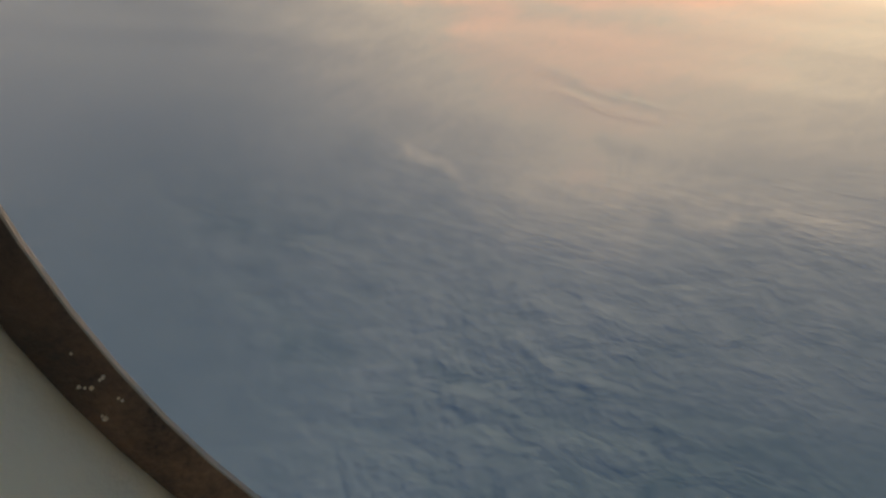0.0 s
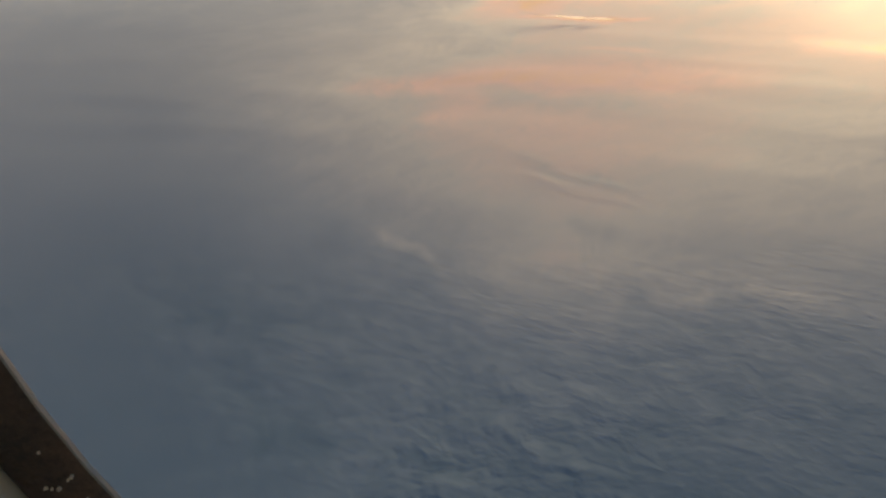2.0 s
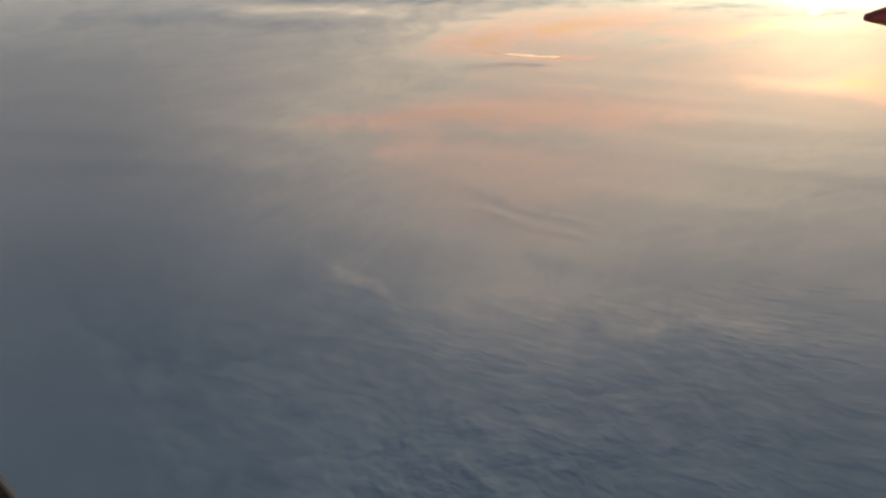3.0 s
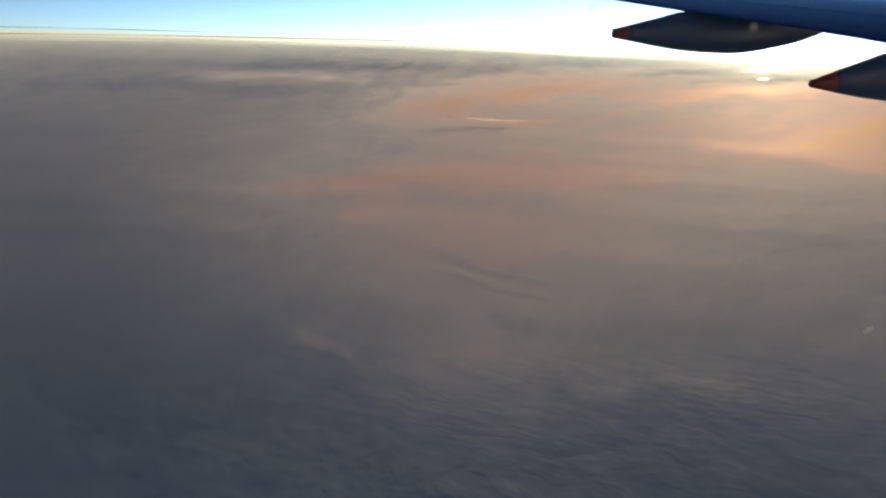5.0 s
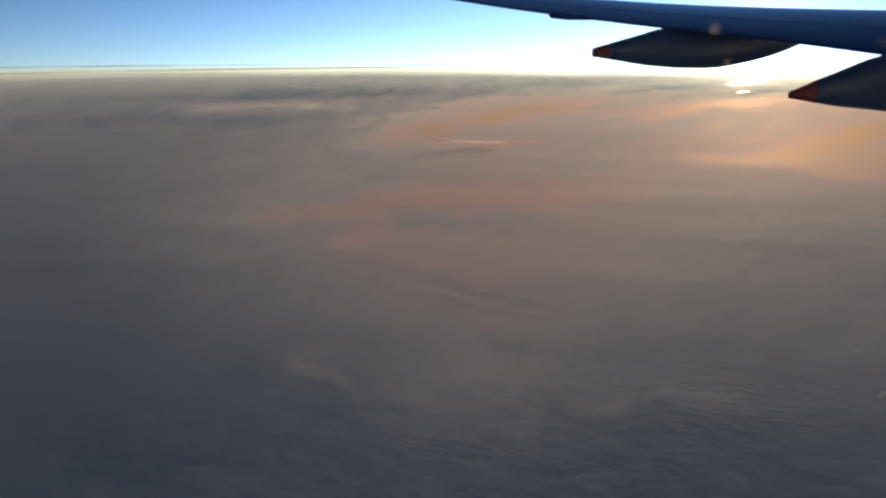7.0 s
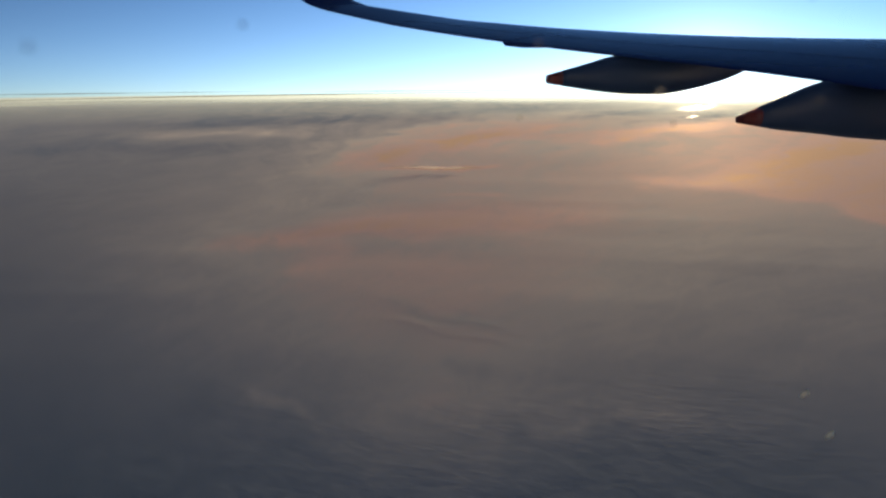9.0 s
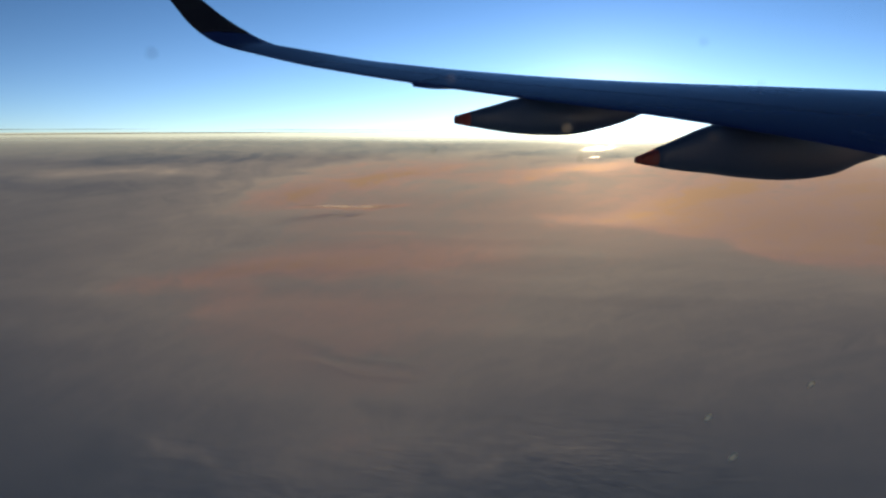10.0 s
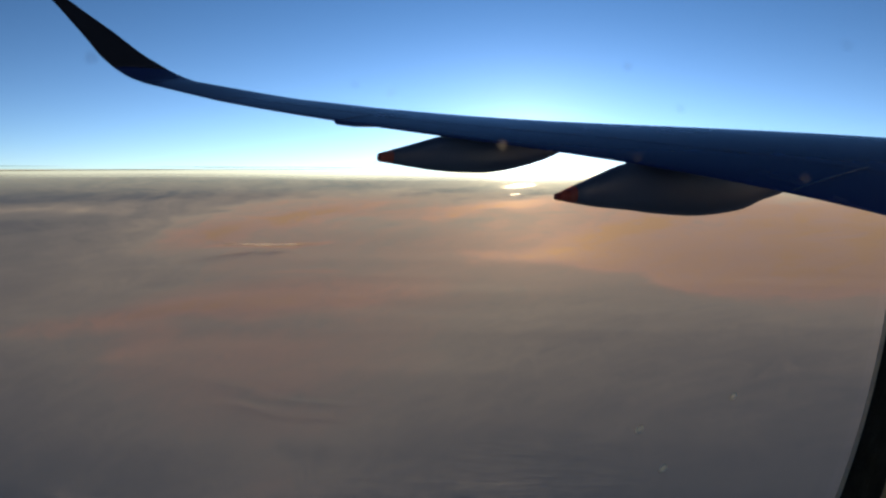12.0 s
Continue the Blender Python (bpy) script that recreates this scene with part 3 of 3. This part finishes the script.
flat_wisp(45.0, 46.0, 3.20, 3.02, 6.0, 0.02, 5.9, "small bright icy wisp of cloud below the sun")


# ---------------------------------------------------------------- wing
def te_point(y):
    """Trailing edge at y metres outboard of the window."""
    return Vector((19.3 - 0.404 * y, y, -2.43 + 0.3053 * y - 0.011974 * y * y + 0.000268 * y ** 3 - 0.0043 * max(0.0, 12.5 - y) ** 2))


def chord_at(y):
    return 10.37 - 0.303 * y - 0.05 * max(0.0, y - 21.0) ** 2     # the tip is raked


def rise_at(y):
    """Twist of the section: slope of its chord."""
    y = max(y, 6.0)
    return 0.2498 - 0.02197 * y + 0.000506 * y * y - 0.00033 * max(0.0, 14.0 - y) ** 2


def section(te, le, up, thick, n=14):
    """A closed aerofoil loop from trailing edge over the top to the nose and back below."""
    c = (le - te)
    length = c.length
    top, low = [], []
    for i in range(n + 1):
        s = 0.5 - 0.5 * math.cos(math.pi * i / n)
        body = 2.6 * math.sqrt(max(0.0, 1 - s)) * s ** 0.85 * (1.0 + 0.25 * s)
        top.append(te + c * s + up * (thick * length * 0.50 * body + 0.012 * (1 - s)))
        low.append(te + c * s - up * (thick * length * 0.30 * body + 0.012 * (1 - s)))
    return top[:-1] + low[::-1]


def build_wing():
    wing = tagged(new("aircraft_wing"), "long grey swept aircraft wing with dark upturned winglet", "wing")
    stations = [0.1, 2, 4, 6, 8, 10, 12, 14, 16, 18, 20, 21, 22, 23]
    loops = []
    for y in stations:
        te = te_point(y)
        c = chord_at(y)
        le = te + Vector((c, 0, c * rise_at(y)))
        loops.append(section(te, le, Vector((0, 0, 1)), 0.16 - 0.0026 * y))
    # the tip bends up into the winglet
    tips = [((8.97, 25.7, 2.08), (10.71, 25.6, 2.22), (0, -0.12, 1)),
            ((8.80, 26.25, 2.20), (10.63, 26.0, 2.28), (0, -0.25, 1)),
            ((8.50, 26.75, 2.40), (10.33, 26.5, 2.46), (0, -0.4, 0.9)),
            ((8.19, 27.15, 2.69), (10.01, 26.95, 2.70), (0, -0.6, 0.8))]
    blade = [tips[-1],
             ((7.87, 27.5, 3.09), (9.23, 27.4, 3.25), (0, -0.8, 0.6)),
             ((7.51, 27.85, 3.69), (8.44, 27.8, 3.94), (0, -0.88, 0.46)),
             ((7.09, 28.15, 4.30), (7.64, 28.15, 4.56), (0, -0.93, 0.36)),
             ((6.63, 28.4, 4.90), (7.12, 28.4, 4.98), (0, -0.95, 0.3)),
             ((5.75, 28.9, 5.75), (5.95, 28.88, 5.80), (0, -0.95, 0.3))]
    for te, le, up in tips:
        loops.append(section(Vector(te), Vector(le), Vector(up).normalized(), 0.08))
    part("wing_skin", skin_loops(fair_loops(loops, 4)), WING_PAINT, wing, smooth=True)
    part("winglet", skin_loops(fair_loops([section(Vector(a), Vector(b), Vector(u).normalized(), 0.08) for a, b, u in blade], 4)), NAVY_PAINT, wing, "near-black upturned winglet", smooth=True)

    # seams: along the flaps and at their ends
    def on_top(y, f):
        te = te_point(y)
        c = chord_at(y)
        body = 2.6 * math.sqrt(1 - f) * f ** 0.85 * (1.0 + 0.25 * f)
        return te + Vector((c * f, 0, c * rise_at(y) * f + (0.16 - 0.0026 * y) * c * 0.5 * body + 0.016))

    def seam(pts, width, along):
        bm = bmesh.new()
        off = Vector(along) * width / 2
        vs = [(bm.verts.new(p - off), bm.verts.new(p + off)) for p in pts]
        for (a, b), (c, d) in zip(vs, vs[1:]):
            bm.faces.new((a, b, d, c))
        ext = bmesh.ops.extrude_face_region(bm, geom=bm.faces[:])
        for v in ext["geom"]:
            if isinstance(v, bmesh.types.BMVert):
                v.co.z += 0.004
        bmesh.ops.recalc_face_normals(bm, faces=bm.faces)
        part("seam", bm, SEAM, wing, "dark gap between panels")

    for y0, y1, f in ((6.2, 12.6, 0.24), (12.9, 18.4, 0.24), (19.0, 23.0, 0.26)):
        seam([on_top(y0 + (y1 - y0) * k / 24, f) for k in range(25)], 0.012, (1, 0, 0))
    for y in (18.7, 22.9):
        seam([on_top(y, 0.02 + 0.24 * k / 8) for k in range(9)], 0.02, (0, 1, 0))
    seam([on_top(7.62 - 0.6 * k / 8, 0.01 + 0.26 * k / 8) for k in range(9)], 0.07, (0, 1, 0))     # inner end of the flap
    # small hinge fairing at the outer end of the flap
    rows = []
    for y, drop, back in ((18.85, 0.02, 0.02), (18.75, 0.11, 0.04), (18.2, 0.10, 0.02), (17.6, 0.02, 0.0)):
        te = te_point(y)
        rows.append([te + Vector((-back, 0, 0.01)), te + Vector((0.5, 0, 0.05)), te + Vector((0.5, 0, -drop)), te + Vector((-back + 0.03, 0, -drop))])
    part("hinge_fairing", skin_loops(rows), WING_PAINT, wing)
    return wing


wing = build_wing()


def pod_loops(y, profile, width, n=20):
    """Loops of a canoe-shaped fairing; profile rows: x, bottom z, top z, share of the full width."""
    loops = []
    for x, low, top, w in profile:
        mid, half = (low + top) / 2, (top - low) / 2
        lp = []
        for i in range(n):
            a = 2 * math.pi * i / n
            ca, sa = math.cos(a), math.sin(a)
            lp.append((x, y + width / 2 * w * math.copysign(abs(ca) ** 0.8, ca), mid + half * math.copysign(abs(sa) ** 0.8, sa)))
        loops.append(lp)
    return loops


def build_pod(name, y, profile, width, tip_length):
    pod = tagged(new(name), "grey canoe-shaped flap fairing with a dark red tip under the wing", "fairing", group="flap fairings")
    x0 = profile[0][0]

    def at(x):
        xs = [r[0] for r in profile]
        i = max(0, min(len(xs) - 2, sum(1 for v in xs if v <= x) - 1))
        w = xs[i + 1] - xs[i]
        f = min(1.0, max(0.0, (x - xs[i]) / w))
        out = []
        for k in (1, 2, 3):
            v = [r[k] for r in profile]

            def slope(q):
                a, b = max(0, q - 1), min(len(xs) - 1, q + 1)
                return (v[b] - v[a]) / (xs[b] - xs[a])

            m0, m1 = slope(i) * w, slope(i + 1) * w
            out.append((2 * f ** 3 - 3 * f * f + 1) * v[i] + (f ** 3 - 2 * f * f + f) * m0 + (3 * f * f - 2 * f ** 3) * v[i + 1] + (f ** 3 - f * f) * m1)
        return tuple(out)

    cut = x0 + tip_length
    tip_rows = [(x0, *at(x0))] + [(x0 + tip_length * f, *at(x0 + tip_length * f)) for f in (0.1, 0.5, 1.0)]
    # smooth the body by resampling the profile
    xs = [r[0] for r in profile]
    body_rows = []
    for i in range(41):
        x = cut + (xs[-1] - cut) * i / 40
        body_rows.append((x, *at(x)))
    part("body", skin_loops(pod_loops(y, body_rows, width)), POD_PAINT, pod, smooth=True)
    part("tip", skin_loops(pod_loops(y, tip_rows, width)), RED_PAINT, pod, "dark red painted tip", smooth=True)
    return pod


POD_OUTER = [(11.00, -0.263, -0.05, 0.30), (12.37, -0.453, 0.27, 0.7), (12.92, -0.51, 0.40, 0.85), (13.77, -0.56, 0.45, 1.0), (15.07, -0.55, 0.55, 1.0), (16.72, -0.28, 0.7, 0.8), (17.82, 0.04, 0.8, 0.5), (18.52, 0.3, 0.6, 0.1)]
POD_INNER = [(12.4, -1.01, -0.86, 0.26), (13.67, -1.195, -0.50, 0.6), (14.9, -1.32, -0.19, 0.85), (15.9, -1.44, -0.12, 1.0), (17.94, -1.59, 0.0, 1.0), (19.95, -1.53, 0.1, 0.95), (21.2, -1.29, 0.2, 0.8), (22.8, -1.03, 0.2, 0.6), (24.5, -0.3, 0.1, 0.1)]
build_pod("flap_fairing", 15.6, POD_OUTER, 0.62, 0.38)
build_pod("flap_fairing", 10.9, POD_INNER, 0.75, 0.52)


# ---------------------------------------------------------------- cabin window
WIN = 0.09           # the seal's distance outboard of the eye


def window_loop(grow=0.0, y=WIN, n=96, scale=0.9, fore=0.0):
    """The rounded outline of the window; grow widens it."""
    pts = []
    for i in range(n):
        a = 2 * math.pi * i / n
        ca, sa = math.cos(a), math.sin(a)
        f = min(1, max(0, (ca + 0.35) / 0.7))
        f = f * f * (3 - 2 * f)
        p, b = 2.0 + 0.5 * f, 0.20 - 0.035 * f
        rr = (abs(ca) ** p + abs(sa) ** p) ** (-1 / p)
        pts.append((scale * (0.128 + (0.168 + 0.0028 * f) * rr * ca) + (grow + fore * f) * ca, y, scale * b * rr * sa + (grow + fore * f * abs(ca)) * sa))
    return pts


def ring(rows):
    bm = bmesh.new()
    vs = [[bm.verts.new(p) for p in lp] for lp in rows]
    k = len(vs[0])
    for a, b in zip(vs, vs[1:]):
        for i in range(k):
            j = (i + 1) % k
            bm.faces.new((a[i], a[j], b[j], b[i]))
    bmesh.ops.recalc_face_normals(bm, faces=bm.faces)
    return bm


def build_window():
    win = tagged(new("window_1"), "rounded cabin window with a grimy dark seal and pale plastic reveal", "window", kind="structure")
    part("rim", ring([window_loop(0, WIN + 0.0012), window_loop(0, WIN), window_loop(0.0003, WIN)]), RIM, win, "thin pale rim")
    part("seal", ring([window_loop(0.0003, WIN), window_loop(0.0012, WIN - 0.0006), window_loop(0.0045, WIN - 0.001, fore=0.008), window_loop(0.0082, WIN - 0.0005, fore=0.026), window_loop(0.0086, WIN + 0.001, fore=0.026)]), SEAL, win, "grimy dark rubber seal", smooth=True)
    part("reveal", ring([window_loop(0.0087, WIN + 0.004, fore=0.026), window_loop(0.0087, WIN - 0.001, fore=0.026), window_loop(0.016, WIN - 0.010, fore=0.028), window_loop(0.030, WIN - 0.030, fore=0.03), window_loop(0.050, 0.035, fore=0.03), window_loop(0.055, 0.03, fore=0.03)]), REVEAL, win, smooth=True)
    return win


window = build_window()


def pane_material():
    m, n, l, p = material("window_pane")
    n.remove(p)
    tp, tr, gl = n.new("ShaderNodeBsdfTransparent"), n.new("ShaderNodeBsdfTranslucent"), n.new("ShaderNodeBsdfGlossy")
    tp.inputs["Color"].default_value = (0.98, 0.985, 0.98, 1)
    tr.inputs["Color"].default_value = (0.9, 0.88, 0.85, 1)
    gl.inputs["Roughness"].default_value = 0.02
    at = n.new("ShaderNodeAttribute")
    at.attribute_name = "grime"
    dust = noise_node(n, l, 35.0, 5, 0.6)
    mul = n.new("ShaderNodeMath")
    mul.operation = "MULTIPLY"
    l.new(at.outputs["Fac"], mul.inputs[0])
    l.new(dust.outputs["Fac"], mul.inputs[1])
    a, b = n.new("ShaderNodeMixShader"), n.new("ShaderNodeMixShader")
    l.new(mul.outputs[0], a.inputs[0])
    l.new(tp.outputs[0], a.inputs[1])
    l.new(tr.outputs[0], a.inputs[2])
    b.inputs[0].default_value = 0.012
    l.new(a.outputs[0], b.inputs[1])
    l.new(gl.outputs[0], b.inputs[2])
    l.new(b.outputs[0], n["Material Output"].inputs["Surface"])
    return m


def build_pane(win):
    """The clear pane, with grime gathered towards its aft lower rim, and specks of dirt on it."""
    rim = window_loop(0.002, WIN + 0.0045)
    cx, cz = 0.115, 0.0
    verts, grime, faces = [(cx, WIN + 0.0045, cz)], [0.004], []
    rings = [0.3, 0.5, 0.65, 0.75, 0.82, 0.88, 0.93, 0.97, 1.0]
    k = len(rim)
    for f in rings:
        for x, y, z in rim:
            verts.append((cx + (x - cx) * f, y, cz + (z - cz) * f))
            side = max(0.0, (cx - x) / 0.16) * (1.0 if z < 0.02 else 0.6)
            g = max(0.0, (f - 0.6) / 0.4)
            grime.append(0.004 + (0.006 + 0.06 * side) * g * g * (3 - 2 * g))
    for i in range(k):
        faces.append((0, 1 + i, 1 + (i + 1) % k))
    for r in range(len(rings) - 1):
        a, b = 1 + r * k, 1 + (r + 1) * k
        for i in range(k):
            j = (i + 1) % k
            faces.append((a + i, a + j, b + j, b + i))
    me = bpy.data.meshes.new("pane")
    me.from_pydata(verts, [], faces)
    me.attributes.new("grime", "FLOAT", "POINT").data.foreach_set("value", grime)
    me.materials.append(pane_material())
    pane = new("pane", me)
    pane.parent = win
    pane.visible_shadow = False
    pane["label"] = "clear window pane with specks of dirt"
    rng = random.Random(5)
    specks = [(0.1741, -0.0631, 0.0011, 1.0), (0.1342, -0.0626, 0.0011, 1.0), (0.1443, -0.0743, 0.0012, 1.0), (0.0899, -0.0012, 0.0011, 0.26), (0.0932, -0.0063, 0.0008, 0.22),
              (0.0632, -0.0044, 0.0007, 0.22), (0.2050, -0.0083, 0.0016, 0.08), (0.1290, -0.0030, 0.0012, 0.05), (0.0662, 0.0062, 0.0010, 0.06)]
    smudges = [(0.0238, 0.0077, 0.0010, 0.16), (0.0598, 0.0071, 0.0009, 0.06), (0.1435, 0.0075, 0.0013, 0.09), (0.2247, 0.0288, 0.0022, 0.08), (0.1242, 0.0148, 0.0012, 0.10), (0.0010, 0.0048, 0.0012, 0.14)]
    for (x, z, size, strength), mat in [(s, SPECK) for s in specks] + [(s, SMUDGE) for s in smudges]:
        oblique = math.sqrt(1 + (x / WIN) ** 2)
        verts, cover = [(x, WIN + 0.0036, z)], [strength]
        for ring_no, share in ((0.4, 0.95), (0.7, 0.5), (1.0, 0.0)):
            for k2 in range(14):
                a = 2 * math.pi * k2 / 14
                q = size * ring_no * (0.85 + 0.3 * rng.random())
                verts.append((x + q * oblique * math.cos(a), WIN + 0.0036, z + q * math.sin(a)))
                cover.append(strength * share)
        tris = [(0, 1 + k2, 1 + (k2 + 1) % 14) for k2 in range(14)]
        for b0, b1 in ((1, 15), (15, 29)):
            tris += [(b0 + k2, b0 + (k2 + 1) % 14, b1 + (k2 + 1) % 14, b1 + k2) for k2 in range(14)]
        sm = bpy.data.meshes.new("speck")
        sm.from_pydata(verts, [], tris)
        sm.attributes.new("cover", "FLOAT", "POINT").data.foreach_set("value", cover)
        sm.materials.append(mat)
        speck = new("speck", sm)
        speck.parent = pane
        speck.visible_shadow = False
    return pane


def build_crumbs(win):
    rng = random.Random(9)
    for x, z, size in ((-0.0224, -0.0795, 0.00030), (-0.0229, -0.0799, 0.00022), (-0.0257, -0.0806, 0.00030), (-0.0250, -0.0809, 0.00022), (-0.0242, -0.0811, 0.00034), (-0.0255, -0.0748, 0.0002), (-0.0211, -0.0836, 0.00022), (-0.0207, -0.0841, 0.0002), (-0.0235, -0.0870, 0.00034), (-0.0238, -0.0864, 0.0002)):
        bm = bmesh.new()
        bmesh.ops.create_icosphere(bm, subdivisions=2, radius=size)
        for v in bm.verts:
            v.co *= 0.6 + 0.8 * rng.random()
            v.co += Vector((x, WIN - 0.0011, z))
        part("crumb", bm, CRUMB, win, "pale crumb of grit")


SPECK = wisp_material("dirt_speck", (1.0, 0.84, 0.55), 0.9)
SMUDGE = wisp_material("smudge", (0.10, 0.12, 0.16), 0.5)
CRUMB = painted("grit", (0.80, 0.60, 0.42), 0.3, 0.6, scale=900)
build_pane(window)
build_crumbs(window)


def box(name, lo, hi, mat, label, category, parent=None):
    bm = bmesh.new()
    bmesh.ops.create_cube(bm, size=1)
    for v in bm.verts:
        v.co = [lo[k] + (v.co[k] + 0.5) * (hi[k] - lo[k]) for k in range(3)]
    return tagged(part(name, bm, mat, parent), label, category, kind="structure")


def rect_loop(x0, x1, z0, z1, y, n=96):
    cx, cz = 0.115, 0.0
    pts = []
    for i in range(n):
        a = 2 * math.pi * i / n
        ca, sa = math.cos(a), math.sin(a)
        tx = ((x1 - cx) if ca > 0 else (cx - x0)) / max(1e-6, abs(ca))
        tz = ((z1 - cz) if sa > 0 else (cz - z0)) / max(1e-6, abs(sa))
        t = min(tx, tz)
        pts.append((cx + ca * t, y, cz + sa * t))
    return pts


tagged(part("wall_side", ring([window_loop(0.0552, 0.03, fore=0.03), rect_loop(-2.2, 2.6, -1.2, 1.0, 0.03), rect_loop(-2.2, 2.6, -1.2, 1.0, 0.06), rect_loop(-0.5, 0.7, -0.5, 0.5, WIN + 0.0045), window_loop(0.0088, WIN + 0.0045, fore=0.026)]), CABIN), "plain light cabin side wall round the window", "wall", kind="structure")
# an unseen opening is left across the aisle to bring daylight onto the reveal
box("wall_aisle", (-2.2, -2.4, -1.2), (2.6, -2.3, -0.45), CABIN, "plain cabin lining below the added light opening across the aisle", "wall")
box("wall_aisle_top", (-2.2, -2.4, 0.6), (2.6, -2.3, 1.0), CABIN, "plain cabin lining above the added light opening across the aisle", "wall")
box("wall_aft", (-2.3, -2.4, -1.2), (-2.203, WIN, 1.0), CABIN, "plain cabin partition behind the seat", "wall")
box("wall_fore", (2.603, -2.4, -1.2), (2.7, WIN, 1.0), CABIN, "plain cabin partition ahead of the seat", "wall")
box("floor", (-2.3, -2.4, -1.3), (2.7, WIN, -1.203), CABIN, "plain grey cabin floor", "floor")
box("ceiling", (-2.3, -2.4, 1.003), (2.7, WIN, 1.1), CABIN, "plain pale cabin ceiling", "ceiling")


def build_fuselage():
    """The aircraft's body round the cabin, open at this window and at an unseen opening across the aisle, added to
    light the reveal.
    """
    side, top, keel, far = WIN + 0.0045, 1.7, -2.3, -2.5
    prof = []
    for z in (-0.5, 0.0, 0.5):
        prof.append((side, z))
    for i in range(1, 12):
        a = math.pi * i / 12
        mid, half = (side + far) / 2, (side - far) / 2
        prof.append((mid + half * math.copysign(abs(math.cos(a)) ** 0.8, math.cos(a)), 0.5 + (top - 0.5) * math.sin(a) ** 0.8))
    for z in (0.65, 0.6, -0.45, -0.5):
        prof.append((far, z))
    for i in range(1, 12):
        a = math.pi * i / 12
        prof.append((mid - half * math.copysign(abs(math.cos(a)) ** 0.8, math.cos(a)), -0.5 + (keel + 0.5) * math.sin(a) ** 0.8))
    xs = [-6.0, -4.0, -2.2, -0.5, 0.7, 2.6, 4.0, 8.0, 12.0, 16.0, 20.0, 24.0, 28.0, 32.0]
    bm = bmesh.new()
    rows = [[bm.verts.new((x, y, z)) for y, z in prof] for x in xs]
    k = len(prof)
    for r in range(len(xs) - 1):
        for i in range(k):
            j = (i + 1) % k
            near_window = xs[r] == -0.5 and i in (0, 1)
            across = -2.3 < xs[r] < 2.6 and prof[i] == (far, 0.6)
            if not (near_window or across):
                bm.faces.new((rows[r][i], rows[r][j], rows[r + 1][j], rows[r + 1][i]))
    bm.faces.new(rows[0][::-1])
    bm.faces.new(rows[-1])
    bmesh.ops.recalc_face_normals(bm, faces=bm.faces)
    return tagged(part("wall_fuselage", bm, SKIN_PAINT), "plain white outer skin of the aircraft body", "fuselage", kind="structure")


build_fuselage()
